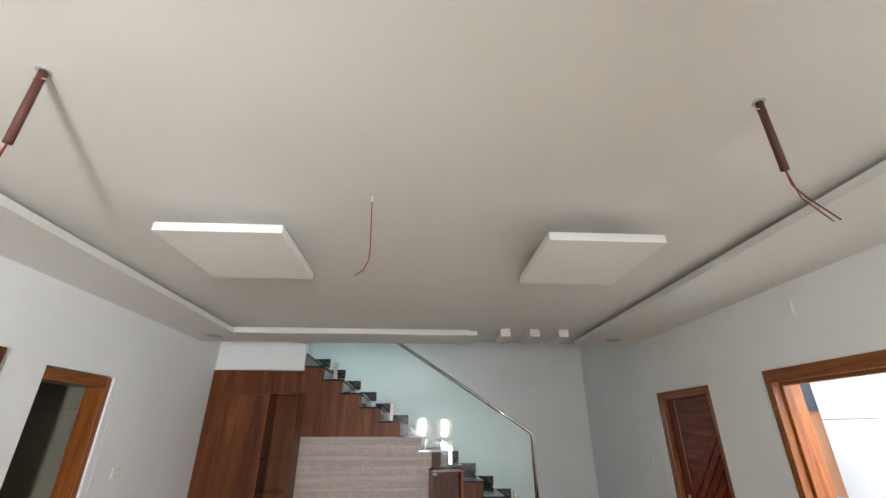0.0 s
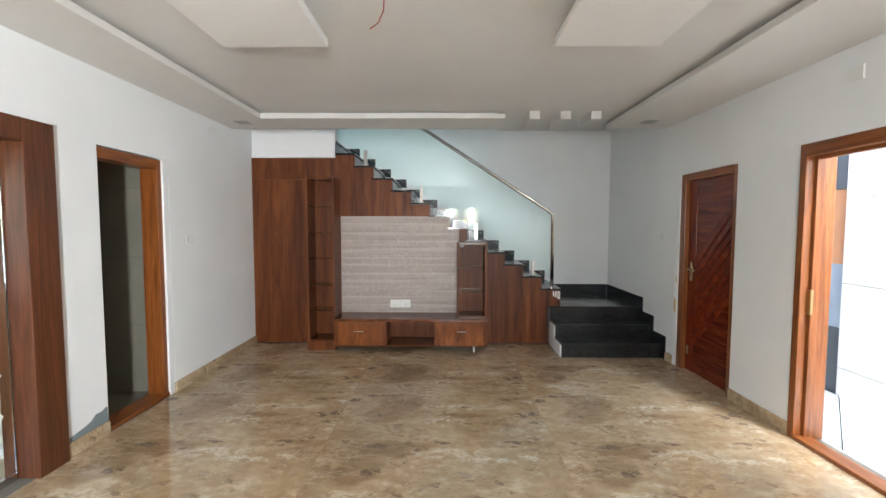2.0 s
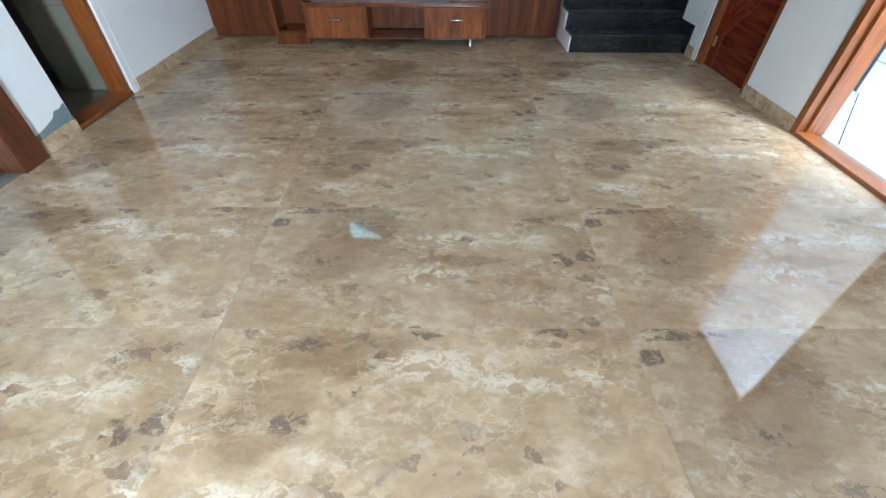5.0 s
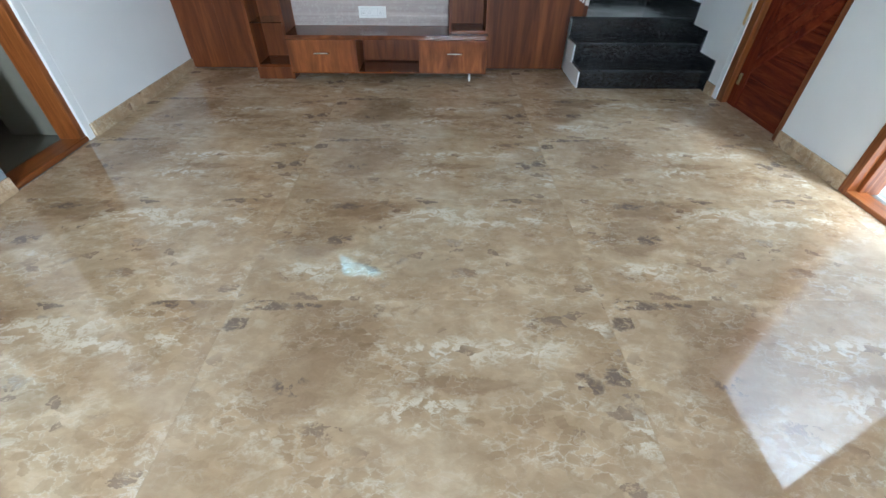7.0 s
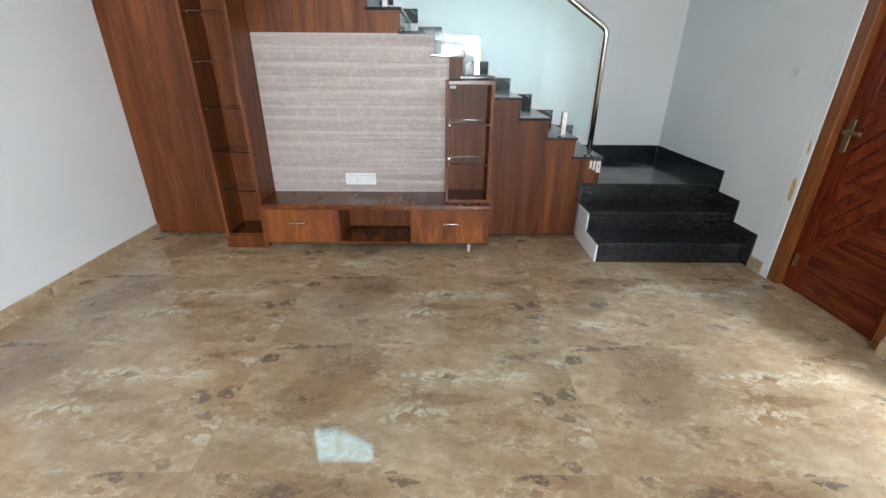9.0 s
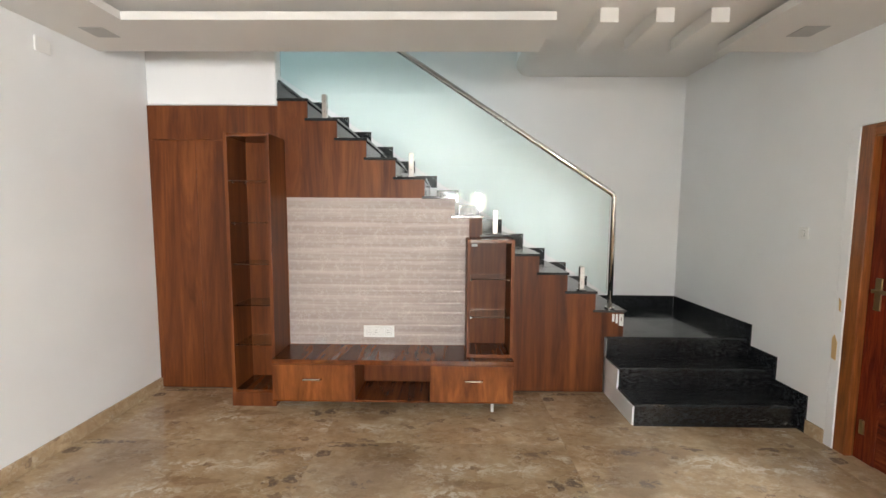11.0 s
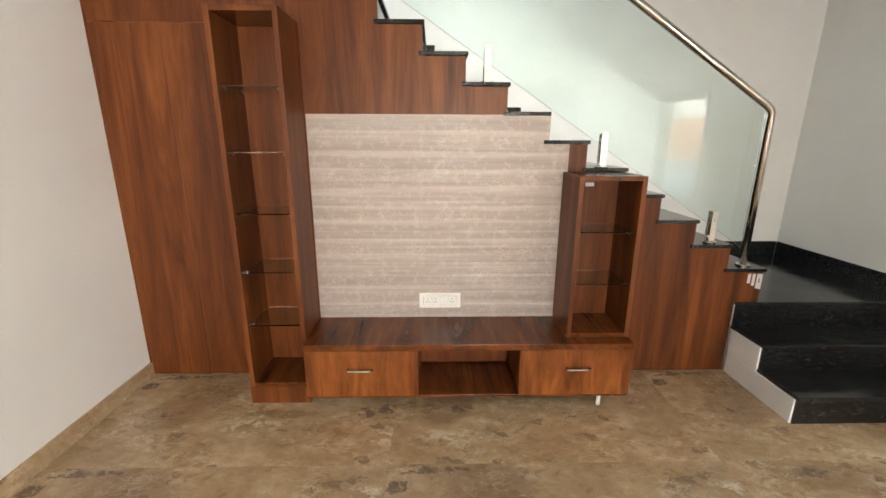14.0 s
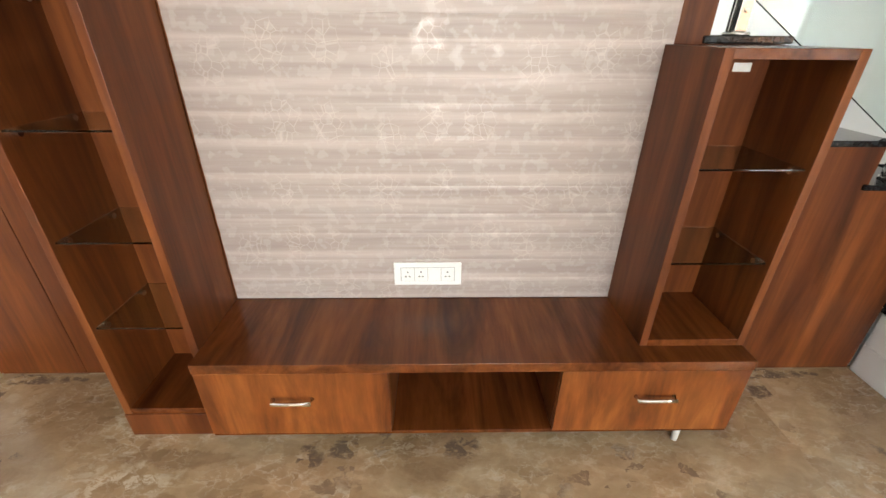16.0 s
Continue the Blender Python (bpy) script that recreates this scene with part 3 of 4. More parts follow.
boxes("backing", M_GROUT, (-2.2, -0.64, -1.17, -1.06, 0, 2.9), (-0.63, -0.2, -1.62, -1.06, 0, 2.9), (-2.2, -2.1, -3.4, -1.17, 0, 2.9), parent=bath, bevel=0)
boxes("backing", M_GROUT, (-2.2, -0.2, -2.63, -2.53, 0, 2.9), (-2.2, -0.2, -2.6, -1.06, 2.9, 3.0), parent=bath, bevel=0)
for k in range(4):
    z0, z1 = 0.634 * k + 0.004, 0.634 * (k + 1) - 0.003
    for x0 in (-2.1, -1.62, -1.14):
        boxes("tile", M_TILE, (x0 + 0.0015, x0 + 0.4785, -1.18, -1.17, z0, z1), parent=bath, bevel=0.001)
    boxes("tile", M_TILE, (-0.63, -0.2, -1.63, -1.62, z0, z1), parent=bath, bevel=0.001)
    boxes("tile", M_TILE, (-0.64, -0.63, -1.63, -1.18, z0, z1), parent=bath, bevel=0.001)
    for y0 in (-2.5, -2.06, -1.62):
        boxes("tile", M_TILE, (-2.1, -2.09, y0 + 0.0015, y0 + 0.4385, z0, z1), parent=bath, bevel=0.001)
setting(boxes("floor_bath", M_TILE, (-2.2, -0.2, -2.6, -1.1, -0.06, -0.004), bevel=0), "grey tiled bathroom floor", "floor")

# ---- red door in the east wall ----


def red_door():
    d = thing("door_red", (W + 0.06, -1.24, 0), "closed red-brown wooden door with diagonal slats", "door", kind="structure")
    y0, y1 = RD[0], -0.82
    fr = W + 0.008
    boxes("frame", M_TEAK, (fr, fr + 0.12, y1 - 0.085, y1, 0, RD[2]), parent=d, bevel=0.005)
    boxes("frame", M_TEAK, (fr, fr + 0.12, y0, y0 + 0.06, 0, RD[2]), parent=d, bevel=0.005)
    boxes("frame", M_TEAK_H, (fr, fr + 0.12, y0 + 0.06, y1 - 0.085, RD[2] - 0.075, RD[2]), parent=d, bevel=0.005)
    a, b, x = y0 + 0.063, y1 - 0.088, fr + 0.05
    boxes("leaf", M_ROSE_H, (x + 0.012, x + 0.045, a, b, 0.005, RD[2] - 0.078), parent=d, bevel=0.002)
    boxes("stile", M_ROSE, (x, x + 0.014, b - 0.13, b, 0.005, RD[2] - 0.078), parent=d, bevel=0.003)
    boxes("stile", M_ROSE, (x + 0.002, x + 0.014, a, a + 0.06, 0.005, RD[2] - 0.078), parent=d, bevel=0.003)
    # rails of the upper field and the foot
    for z in (1.60, 1.80, 1.95):
        boxes("rail", M_ROSE_H, (x + 0.001, x + 0.013, a + 0.062, b - 0.132, z, z + 0.09), parent=d, bevel=0.003)
    for z in (0.05, 0.27, 0.49, 0.71):
        boxes("lower_board", M_ROSE_H, (x + 0.004, x + 0.013, a + 0.062, b - 0.132, z, z + 0.212), parent=d, bevel=0.003)
    # diagonal slats, rising from the lock side to the hinge side
    ya, yb = b - 0.132, a + 0.062
    rise = (ya - yb) * 1.02
    for k in range(8):
        z = 0.30 + 0.118 * k
        prism("slat", M_ROSE_S, [(ya, z), (yb, z + rise), (yb, z + rise + 0.098), (ya, z + 0.098)], "x", x - 0.008 + 0.001 * (k % 2), x + 0.013, parent=d, bevel=0.010)
    bm = bmesh.new()
    add_box(bm, x - 0.008, x, b - 0.085, b - 0.045, 0.98, 1.18)
    disc(bm, (x - 0.02, b - 0.065, 1.10), 0.012, 0.03, "x", 12)
    add_box(bm, x - 0.042, x - 0.028, b - 0.175, b - 0.055, 1.09, 1.112)
    finish("handle", bm, M_BRASS, d, 0.003)
    boxes("bolt", M_BRASS, (x - 0.015, x, b - 0.06, b - 0.035, 0.18, 0.27), parent=d, bevel=0.003)
    return d


red_door()
setting(boxes("threshold", M_SKIRT, (W + 0.001, W + 0.2, RD[0], RD[1], -0.02, -0.0005), bevel=0), "brown marble threshold under the red door", "threshold")
setting(boxes("reveal_patch", M_WALL, (W + 0.001, W + 0.199, -0.82, RD[1], 0, RD[2]), bevel=0.003), "white plaster strip beside the red door", "wall")
setting(prism("filler_patch", M_OCHRE, [(-0.795, 0.60), (-0.765, 0.61), (-0.76, 0.74), (-0.775, 0.77), (-0.797, 0.72)], "x", W - 0.003, W + 0.001, bevel=0), "ochre filler patch on the plaster", "plaster patch")
setting(prism("filler_patch", M_OCHRE, [(-0.80, 0.93), (-0.79, 0.94), (-0.785, 1.02), (-0.80, 1.0)], "x", W - 0.003, W + 0.001, bevel=0), "ochre filler patch on the plaster", "plaster patch")

# ---- side opening ----
so = thing("door_side", (W + 0.08, -2.95, 0), "teak door frame standing open to daylight", "door frame", kind="structure")
y0, y1, zt = RO
boxes("jamb", M_TEAK, (W - 0.012, W + 0.05, y1 - 0.055, y1, 0, zt), parent=so, bevel=0.004)
boxes("jamb", M_TEAK, (W + 0.05, W + 0.105, y1 - 0.078, y1, 0, zt), parent=so, bevel=0.004)
boxes("jamb", M_TEAK, (W + 0.105, W + 0.203, y1 - 0.06, y1, 0, zt), parent=so, bevel=0.004)
boxes("jamb", M_TEAK, (W - 0.012, W + 0.15, y0, y0 + 0.09, 0, zt), parent=so, bevel=0.004)
boxes("head", M_TEAK_H, (W - 0.012, W + 0.05, y0 + 0.09, y1 - 0.055, zt - 0.085, zt), parent=so, bevel=0.004)
boxes("head", M_TEAK_H, (W + 0.05, W + 0.105, y0 + 0.09, y1 - 0.078, zt - 0.11, zt), parent=so, bevel=0.004)
boxes("sill", M_TEAK_H, (W - 0.012, W + 0.105, y0 + 0.09, y1 - 0.055, 0.0, 0.028), parent=so, bevel=0.004)
boxes("strike_plate", M_BRASS, (W + 0.040, W + 0.062, y1 - 0.085, y1 - 0.05, 0.93, 1.11), parent=so, bevel=0.004)
setting(boxes("sill_stone", M_GROUND, (W + 0.105, W + 0.24, y0, y1, -0.1, -0.012), bevel=0.004), "pale stone ledge outside the opening", "step")

# ---- stairs ----
NX, NZ, RUN, RISE = 4.032, 0.742, 0.2445, 0.1595   # lowest nosing of the flight
nose = [(NX - RUN * k, NZ + RISE * k) for k in range(13)]
st = thing("staircase", (3.0, 0.6, 0), "black granite staircase with a low landing", "stairs")
# lower steps and landing
LX, ZL = 3.90, 0.505
boxes("step_core", M_WALL, (LX, W, -0.545, 0.01, 0, 0.150), (LX, W, -0.255, 0.01, 0.15, 0.313), (LX, W, 0.025, YB, 0, ZL - 0.021), parent=st, bevel=0)
boxes("plaster_side", M_WALL, (LX - 0.012, LX, -0.548, 0.0, 0, 0.150), (LX - 0.012, LX, -0.258, 0.0, 0.15, 0.313), parent=st, bevel=0.004)
for yy, z0, z1 in ((-0.565, 0, 0.172), (-0.275, 0.172, 0.335), (0.005, 0.335, ZL)):
    boxes("riser", M_RISER, (LX + 0.002, W - 0.014, yy + 0.008, yy + 0.02, z0, z1 - 0.022), parent=st, bevel=0.001)
for y_a, y_b, z in ((-0.570, -0.257, 0.172), (-0.280, 0.023, 0.335), (0.0, YB - 0.002, ZL)):
    boxes("tread", M_GRAN, (LX - 0.006, W - 0.002, y_a, y_b, z - 0.022, z), parent=st, bevel=0.005)
# stepped skirting on the wall
prism("skirting", M_GRAN, [(-0.62, 0), (-0.62, 0.275), (-0.325, 0.275), (-0.325, 0.455), (-0.035, 0.455), (-0.035, 0.635), (YB - 0.012, 0.635), (YB - 0.012, 0.5), (0.02, 0.5), (0.02, 0.2), (-0.24, 0.2), (-0.24, 0.1), (-0.55, 0)],
      "x", W - 0.014, W - 0.001, parent=st, bevel=0.002)
boxes("skirting", M_GRAN, (NX + 0.01, W - 0.015, YB - 0.013, YB - 0.001, ZL, 0.635), parent=st, bevel=0.002)
# upper flight
for k, (x, z) in enumerate(nose):
    boxes("tread", M_GRAN, (max(x - RUN - 0.025, 1.09), x + 0.008, -0.014 if k < 12 else 0.025, YB - 0.002, z - 0.022, z), parent=st, bevel=0.004)
    boxes("riser", M_GRAN, (x - 0.022, x - 0.008, 0.02, YB - 0.002, z - RISE if k else ZL, z - 0.023), parent=st, bevel=0.001)
    boxes("skirting", M_GRAN, (x - RUN + 0.065, x + 0.065, YB - 0.014, YB - 0.002, z - 0.02, z + 0.11), parent=st, bevel=0.002)
boxes("upper_landing", M_GRAN, (0.0, nose[12][0] - RUN, 0.12, YB, nose[12][1] - 0.02 + RISE, nose[12][1] + RISE), parent=st, bevel=0.002)
prism("soffit", M_WALL, [(NX - 0.03, ZL), (NX - 0.03, ZL + 0.1), (nose[12][0] - 0.03, nose[12][1] - 0.13), (0.9, 2.55), (0.9, 2.40), (1.2, 2.35)], "y", 0.03, YB - 0.02, parent=st, bevel=0)

# ---- wood panelling under the stairs ----


def panelling():
    t = thing("wood_panelling", (1.9, 0.01, 0), "walnut laminate panelling cut in steps under the stairs", "wall panelling")
    # main board with its stepped top edge
    pts = [(0.004, 0.012), (0.004, 2.16), (0.004, 2.436), (1.092, 2.436), (1.092, nose[11][1] - 0.023)]
    for x, z in nose[:0:-1][1:]:
        pts += [(x - 0.004, z - 0.023), (x - 0.004, z - RISE - 0.023)]
    pts += [(NX - 0.004, NZ - 0.023), (NX - 0.004, ZL + 0.002), (3.872, ZL + 0.002), (3.872, 0.012)]
    prism("board", M_WALN_Z, pts, "y", 0.0, 0.018, parent=t, bevel=0.001)
    # raised sheets with fine joints between them
    boxes("door_sheet", M_WALN_Z, (0.012, 0.392, -0.005, 0.0, 0.018, 2.150), parent=t, bevel=0.0015)
    boxes("door_sheet", M_WALN_Z, (0.396, 0.786, -0.005, 0.0, 0.018, 2.150), parent=t, bevel=0.0015)
    boxes("top_sheet", M_WALN_Z, (0.012, 1.088, -0.005, 0.0, 2.158, 2.432), parent=t, bevel=0.0015)
    boxes("edge_trim", M_WALN_Z, (0.0, 0.010, -0.008, 0.0, 0.0, 2.434), parent=t, bevel=0.001)
    return t


panelling()


def wavy_sheet():
    """The pale sheet behind the television's place: bands that swell and break off."""
    t = thing("feature_wall_sheet", (1.9, 0, 0.42), "pale taupe banded wall sheet with silver crackle pattern", "wall covering")
    bm = bmesh.new()
    z0, zm, z1 = 0.418, 1.52, 1.682
    rng = random.Random(7)
    prof, z = [], z0
    while z < z1 - 0.02:
        h = rng.uniform(0.075, 0.135)
        prof += [(z, 0.0), (z + h * 0.10, 0.0003), (z + h * 0.35, 0.0010), (z + h * 0.65, 0.0018), (z + h * 0.85, 0.0020), (z + h * 0.96, 0.0010)]
        z += h
    prof = [p for p in prof if p[0] < z1 - 0.004] + [(z1, 0.0)]

    def strip(xa, xb, top):
        line = [p for p in prof if p[0] < top] + [(top, 0.0)]
        back = [(bm.verts.new((xa, -0.0, z)), bm.verts.new((xb, -0.0, z))) for z in (line[0][0], top)]
        vs = [(bm.verts.new((xa, -0.006 - d, z)), bm.verts.new((xb, -0.006 - d, z))) for z, d in line]
        for a, b in zip(vs, vs[1:]):
            bm.faces.new((a[0], a[1], b[1], b[0]))
        bm.faces.new((vs[0][0], vs[0][1], back[0][1], back[0][0]))
        bm.faces.new((vs[-1][0], vs[-1][1], back[1][1], back[1][0]))
        bm.faces.new([v[1] for v in vs] + [back[1][1], back[0][1]])
        bm.faces.new([v[0] for v in vs] + [back[1][0], back[0][0]])
    strip(1.152, 2.573, z1)
    strip(2.5731, 2.695, zm)
    finish("sheet", bm, M_CLOTH, t, 0)
    return t


wavy_sheet()


def shelf_tower(name, label, x0, x1, z0, z1, plinth, shelves, depth, kindname):
    """An open upright box with glass shelves on small chrome pins."""
    t = thing(name, ((x0 + x1) / 2, -depth / 2, z0), label, kindname)
    th = 0.026
    yb = -0.008
    boxes("side", M_WALN_Z, (x0, x0 + th, -depth, yb, z0, z1), parent=t, bevel=0.0015)
    boxes("side", M_WALN_Z, (x1 - th, x1, -depth, yb, z0, z1), parent=t, bevel=0.0015)
    boxes("top", M_WALN_Y, (x0 + th, x1 - th, -depth + 0.001, yb, z1 - th, z1), parent=t, bevel=0.0015)
    boxes("bottom", M_WALN_Y, (x0 + th, x1 - th, -depth + 0.001, yb, z0 + plinth - 0.002, z0 + plinth + th), parent=t, bevel=0.0015)
    if plinth > 0.05:
        boxes("plinth", M_WALN_Z, (x0 - 0.001, x1 + 0.001, -depth - 0.004, -depth + 0.014, z0, z0 + plinth), parent=t, bevel=0.0015)
    boxes("back", M_WALN_Z, (x0 + th, x1 - th, yb - 0.006, yb, z0 + plinth, z1 - th), parent=t, bevel=0)
    for z in shelves:
        g = boxes("glass_shelf", M_SHELF, (x0 + th + 0.002, x1 - th - 0.002, -depth + 0.015, yb - 0.012, z, z + 0.006), parent=t, bevel=0.0008)
        g.visible_shadow = False
        for yy in (-depth + 0.05, yb - 0.06):
            for s, xx in ((1, x0 + th), (-1, x1 - th)):
                bm = bmesh.new()
                disc(bm, (xx + s * 0.008, yy, z - 0.009), 0.010, 0.018, "x", 12)
                finish("shelf_pin", bm, M_CHROME, t, 0)
    return t


shelf_tower("shelf_tower", "tall walnut laminate niche with five glass shelves", 0.795, 1.146, 0.0, 2.157, 0.11, (1.795, 1.47, 1.145, 0.815, 0.495), 0.315, "shelf unit")
shelf_tower("display_shelf", "small walnut laminate display box with two glass shelves", 2.668, 3.036, 0.418, 1.355, 0.0, (1.04, 0.735), 0.31, "shelf unit")
setting_sticker = boxes("price_sticker", M_SEAM, (2.70, 2.745, -0.3115, -0.3102, 1.302, 1.322), bevel=0)
tagged(setting_sticker, "small white paper sticker on the display box", "sticker")


def tv_unit():
    t = thing("tv_unit", (2.09, -0.2, 0), "low walnut laminate television unit with two drawers", "tv unit")
    x0, x1, d, zb, zt = 1.1485, 3.036, -0.39, 0.088, 0.416
    boxes("top", M_WALN_Y, (x0, x1, d, -0.009, zt - 0.038, zt), parent=t, bevel=0.0015)
    for cb in ((x0 + 0.004, x0 + 0.022, d + 0.02, -0.01, zb + 0.004, zt - 0.039), (x1 - 0.022, x1 - 0.004, d + 0.02, -0.01, zb + 0.004, zt - 0.039),
          (1.782, 1.799, d + 0.02, -0.01, zb + 0.004, zt - 0.039), (2.384, 2.401, d + 0.02, -0.01, zb + 0.004, zt - 0.039), (1.7995, 2.3835, -0.03, -0.012, zb + 0.02, zt - 0.039)):
        boxes("carcass_board", M_WALN_Z, cb, parent=t, bevel=0.001)
    boxes("bottom", M_WALN_Y, (x0 + 0.004, x1 - 0.004, d + 0.004, -0.012, zb - 0.012, zb + 0.004), parent=t, bevel=0.001)
    for xa, xb in ((x0 + 0.002, 1.797), (2.386, x1 - 0.002)):
        fr = boxes("drawer_front", M_FRONT, (xa, xb, d + 0.002, d + 0.019, zb - 0.002, zt - 0.041), parent=t, bevel=0.0015)
        c = {True: 1.464, False: 2.725}[xa < 2]
        tube("handle", M_CHROME, [(c - 0.068, d + 0.002, 0.260), (c - 0.064, d - 0.022, 0.260), (c - 0.035, d - 0.026, 0.264), (c, d - 0.027, 0.265), (c + 0.035, d - 0.026, 0.264), (c + 0.064, d - 0.022, 0.260), (c + 0.068, d + 0.002, 0.260)], 0.0075, t, 10)
    tube("leg", M_WHITE, [(2.875, d + 0.03, 0.0), (2.875, d + 0.03, zb - 0.012)], 0.012, t, 12)
    return t


tv_unit()


def plate_switch(name, label, cx, cz, w, h, mods, wall):
    """A white modular plate: frame, inner field and rockers. wall: ('y', at) faces -y, ('x', at, side)."""
    t = thing(name, {"y": (cx, wall[1], cz), "x": (wall[1], cx, cz)}[wall[0]], label, "switch plate")

    def part(nm, u0, u1, z0, z1, d0, d1, m, bev=0.0015):
        if wall[0] == "y":
            return boxes(nm, m, (cx + u0, cx + u1, wall[1] - d1, wall[1] - d0, cz + z0, cz + z1), parent=t, bevel=bev)
        s = wall[2]
        return boxes(nm, m, (wall[1] + s * d0, wall[1] + s * d1, cx + u0, cx + u1, cz + z0, cz + z1), parent=t, bevel=bev)
    part("frame", -w / 2, w / 2, -h / 2, h / 2, 0.0, 0.007, M_WHITE, 0.003)
    part("field", -w / 2 + 0.026, w / 2 - 0.026, -h / 2 + 0.02, h / 2 - 0.02, 0.007, 0.0085, M_SEAM, 0.0)
    step = (w - 0.056) / mods
    for k in range(mods):
        u = -w / 2 + 0.028 + step * k
        part("rocker", u + 0.001, u + step - 0.001, -h / 2 + 0.022, h / 2 - 0.022, 0.0085, 0.0115, M_WHITE)
        if mods > 3 and k != 2:
            for du, dz in ((0.5, 0.012), (0.36, -0.008), (0.64, -0.008)):
                part("pin_hole", u + step * du - 0.003, u + step * du + 0.003, dz - 0.003, dz + 0.003, 0.0114, 0.0118, M_BLACK, 0)
    return t


plate_switch("socket_plate", "white modular socket plate on the taupe sheet", 1.927, 0.537, 0.265, 0.102, 4, ("y", -0.012))
plate_switch("light_switch", "white light switch on the white wall", -1.357, 1.423, 0.12, 0.085, 2, ("x", 0.0, 1))
plate_switch("light_switch", "white light switch on the white wall", -0.47, 1.43, 0.085, 0.085, 1, ("x", W, -1))


def wall_box(x, y, z, side, label):
    t = boxes("wall_box", M_WHITE, (x, x + side * 0.012, y - 0.05, y + 0.05, z - 0.045, z + 0.045), bevel=0.004)
    return tagged(t, label, "junction box")


wall_box(0.0, -0.89, 2.575, 1, "white blank junction cover high on the wall")
wall_box(W, -2.75, 2.52, -1, "white blank junction cover high on the wall")

# ---- glass balustrade ----


def balustrade():
    t = thing("stair_balustrade", (2.9, 0.065, NZ), "clear glass stair balustrade with polished steel handrail", "balustrade")
    y = 0.065
    low = lambda x: NZ + 0.055 + (NX - x) * RISE / RUN
    rail = lambda x: 1.722 + (3.93 - x) * 0.645
    prism("glass_panel", M_GLASS, [(3.895, low(3.895) - 0.02), (3.895, rail(3.895) - 0.03), (1.10, rail(1.10) - 0.03), (1.10, low(1.10) - 0.02)], "y", y - 0.005, y + 0.005, parent=t, bevel=0.001).visible_shadow = False
    tube("handrail", M_CHROME, [(3.93, y, NZ + 0.002), (3.93, y, 1.70), (3.915, y, 1.728), (3.88, y, rail(3.88)), (0.95, y, rail(0.95))], 0.022, t, 20)
    bm = bmesh.new()
    disc(bm, (3.93, y, NZ + 0.006), 0.042, 0.012, "z")
    finish("rail_foot", bm, M_CHROME, t, 0.002)
    for x, k in ((1.47, 10), (2.20, 7), (2.92, 4), (3.675, 1)):
        z = NZ + RISE * k
        bm = bmesh.new()
        disc(bm, (x, y - 0.01, z + 0.005), 0.04, 0.010, "z")
        add_box(bm, x - 0.020, x + 0.020, y - 0.028, y - 0.0055, z + 0.010, z + 0.205)
        add_box(bm, x - 0.020, x + 0.020, y + 0.0055, y + 0.02, z + 0.010, z + 0.205)
        for dz in (0.07, 0.15):
            disc(bm, (x, y - 0.029, z + dz), 0.008, 0.006, "y", 12)
        finish("spigot", bm, M_CHROME, t, 0.004)
    return t


balustrade()


def tape_marks():
    """White strips of masking tape left on the end of the lowest step."""
    bm = bmesh.new()
    for x0, x1, z0, z1 in ((3.93, 3.95, 0.64, 0.705), (3.96, 3.98, 0.625, 0.705), (3.99, 4.02, 0.605, 0.645), (3.99, 4.005, 0.645, 0.705), (4.005, 4.023, 0.675, 0.705), (4.012, 4.027, 0.60, 0.705)):
        add_box(bm, x0, x1, -0.0015, -0.0002, z0, z1)
    ob = finish("masking_tape", bm, M_WHITE, None, 0)
    return tagged(ob, "white masking tape strips on the wood step end", "tape")


tape_marks()

# ---- hanging wires and fan rods ----


def fan_rod(x, y, lean, label):
    t = thing("fan_rod", (x, y, ZC), label, "ceiling fixture", "fan rods")
    bm = bmesh.new()
    disc(bm, (0, 0, ZC - 0.002), 0.022, 0.004, "z", 24)
    bmesh.ops.translate(bm, vec=(x, y, 0), verts=bm.verts)
    finish("rim", bm, M_SEAM, t, 0.001)
    p = Vector((x, y, ZC))
    q = p + Vector((0.02 * lean, 0.02, -0.27))
    tube("rod", M_RUST, [p, q], 0.0125, t, 12)
    boxes("bolt", M_CHROME, (x - 0.02, x + 0.02, y - 0.004, y + 0.004, ZC - 0.04, ZC - 0.032), parent=t, bevel=0.001)
    tube("wire", M_RED, [q, q + Vector((0.01 * lean, 0, -0.06)), q + Vector((0.03 * lean, 0.01, -0.10)), q + Vector((0.13 * lean, 0.03, -0.17))], 0.0024, t, 6)
    tube("wire", M_RUST, [q, q + Vector((0.015 * lean, 0.01, -0.05)), q + Vector((0.01 * lean, -0.02, -0.11)), q + Vector((0.12 * lean, 0.0, -0.18))], 0.0024, t, 6)
    return t


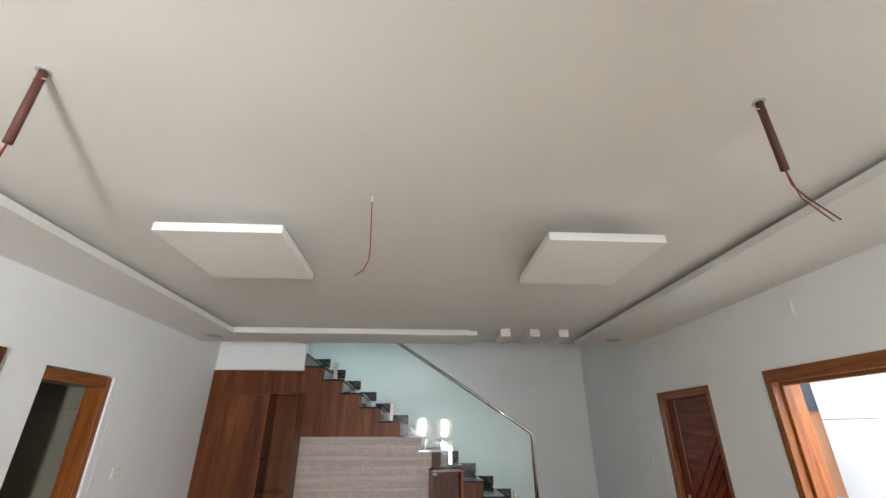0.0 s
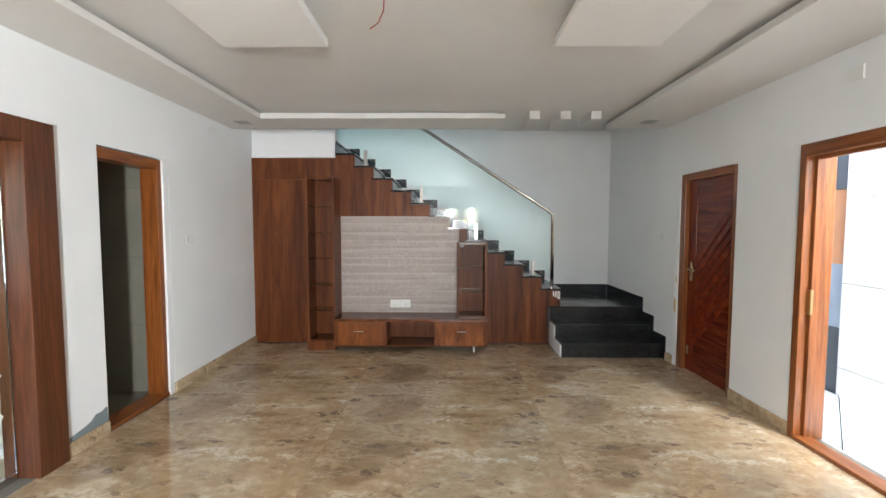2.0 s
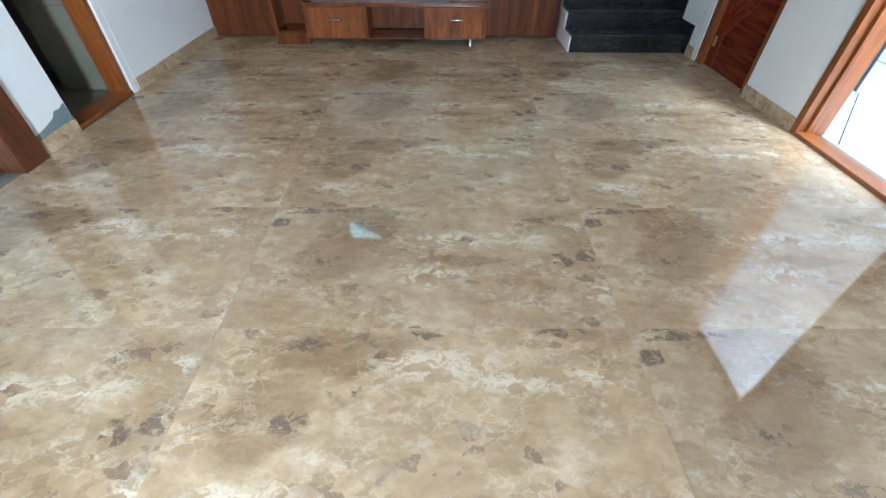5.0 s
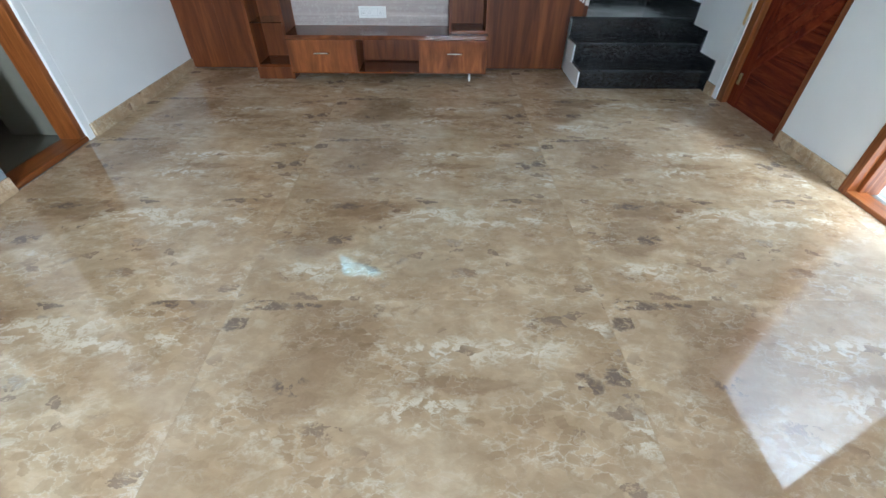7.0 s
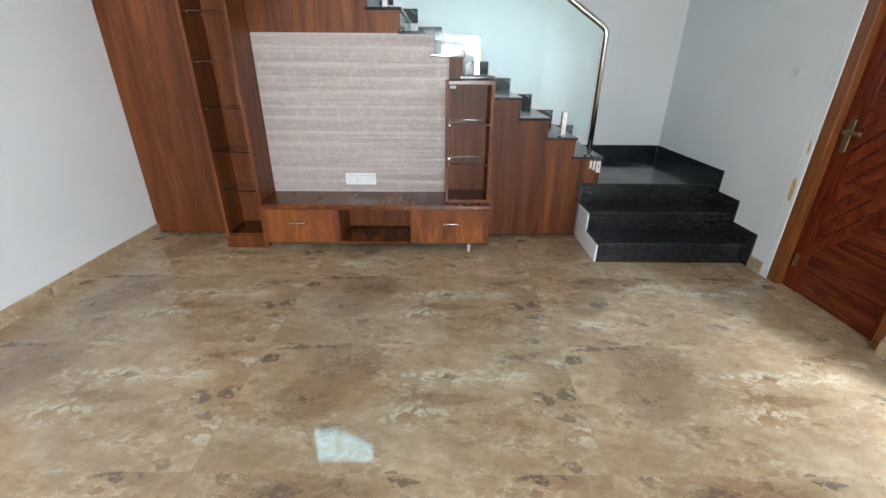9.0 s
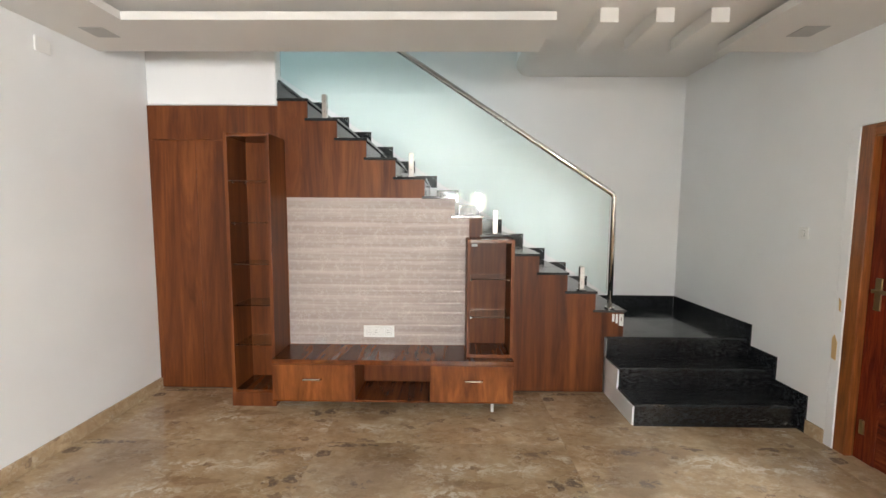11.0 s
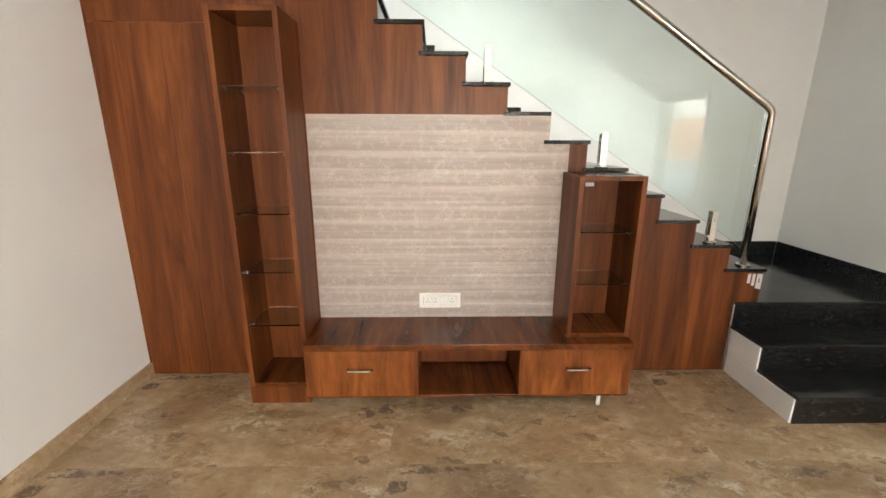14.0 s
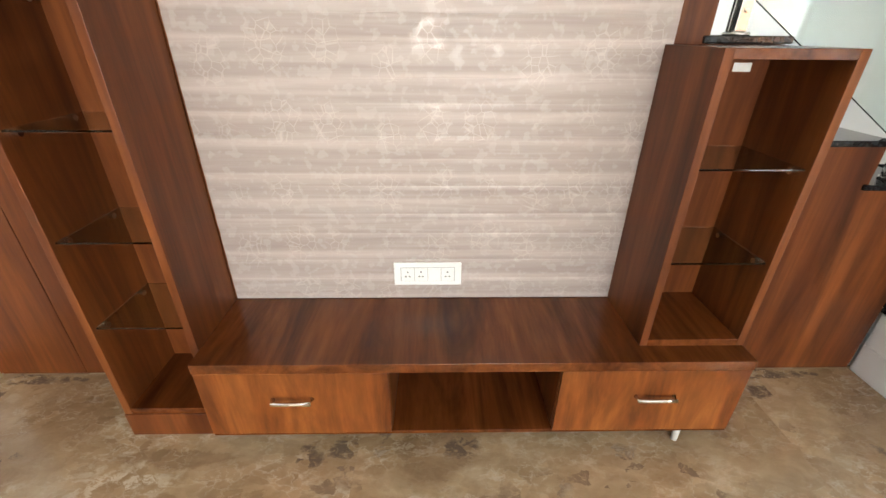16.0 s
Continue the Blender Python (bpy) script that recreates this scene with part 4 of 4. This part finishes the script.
fan_rod(1.30, -4.40, -1, "red oxide fan rod hanging from a round ceiling hole")
fan_rod(3.68, -4.40, 1, "red oxide fan rod hanging from a round ceiling hole")
cwire = thing("ceiling_wire", (2.27, -3.68, ZC), "thin red wire hanging from the ceiling", "wire")
tube("wire", M_RED, [(2.27, -3.68, ZC), (2.274, -3.675, ZC - 0.13), (2.278, -3.67, ZC - 0.27), (2.274, -3.66, ZC - 0.33), (2.25, -3.65, ZC - 0.375), (2.215, -3.65, ZC - 0.40)], 0.0028, cwire, 6)
tube("sleeve", M_WHITE, [(2.27, -3.68, ZC), (2.27, -3.68, ZC - 0.03)], 0.004, cwire, 6)


def downlight(x, y):
    t = boxes("downlight_cutout", M_SEAM, (x - 0.075, x + 0.075, y - 0.075, y + 0.075, ZS - 0.004, ZS - 0.0005), bevel=0.001)
    return tagged(t, "square unlit ceiling light fitting", "ceiling light", "ceiling lights")


downlight(0.28, -0.78)
downlight(4.74, -0.80)

# ---- marble floor, slab by slab ----
setting(boxes("floor_bed", M_GROUT, (-0.2, W + 0.2, YF - 0.2, YB, -0.12, -0.006), bevel=0), "mortar bed under the marble floor", "floor")
floor = thing("floor", (W / 2, -3.5, 0), "polished brown marble floor with faint joints", "floor", kind="structure")
TX, TY = 1.652, 0.829


def slab_mesh(u0, u1, v0, v1, material):
    bm = bmesh.new()
    add_box(bm, u0, u1, v0, v1, -0.006, 0)
    me = bpy.data.meshes.new("slab")
    bm.to_mesh(me)
    bm.free()
    me.materials.append(material)
    return me


slab_cache = {}
G = 0.0003
for row in range(-10, 1):
    for col in range(-1, 4):
        sx, sy = 0.014 + TX * col, 0.005 + TY * row
        u0, u1, v0, v1 = max(0, 0.0 - sx) + G, min(TX, W - sx) - G, max(0, YF - sy) + G, min(TY, 0.02 - sy) - G
        if u1 - u0 < 0.004 or v1 - v0 < 0.004:
            continue
        key = (round(u0, 4), round(u1, 4), round(v0, 4), round(v1, 4), row == -4 or (row + col) % 5 == 0)
        if key not in slab_cache:
            slab_cache[key] = slab_mesh(u0, u1, v0, v1, M_MARB_B if key[4] else M_MARB_A)
        s = new("slab", slab_cache[key])
        s.parent = floor
        s.location = (sx - W / 2, sy + 3.5, 0)
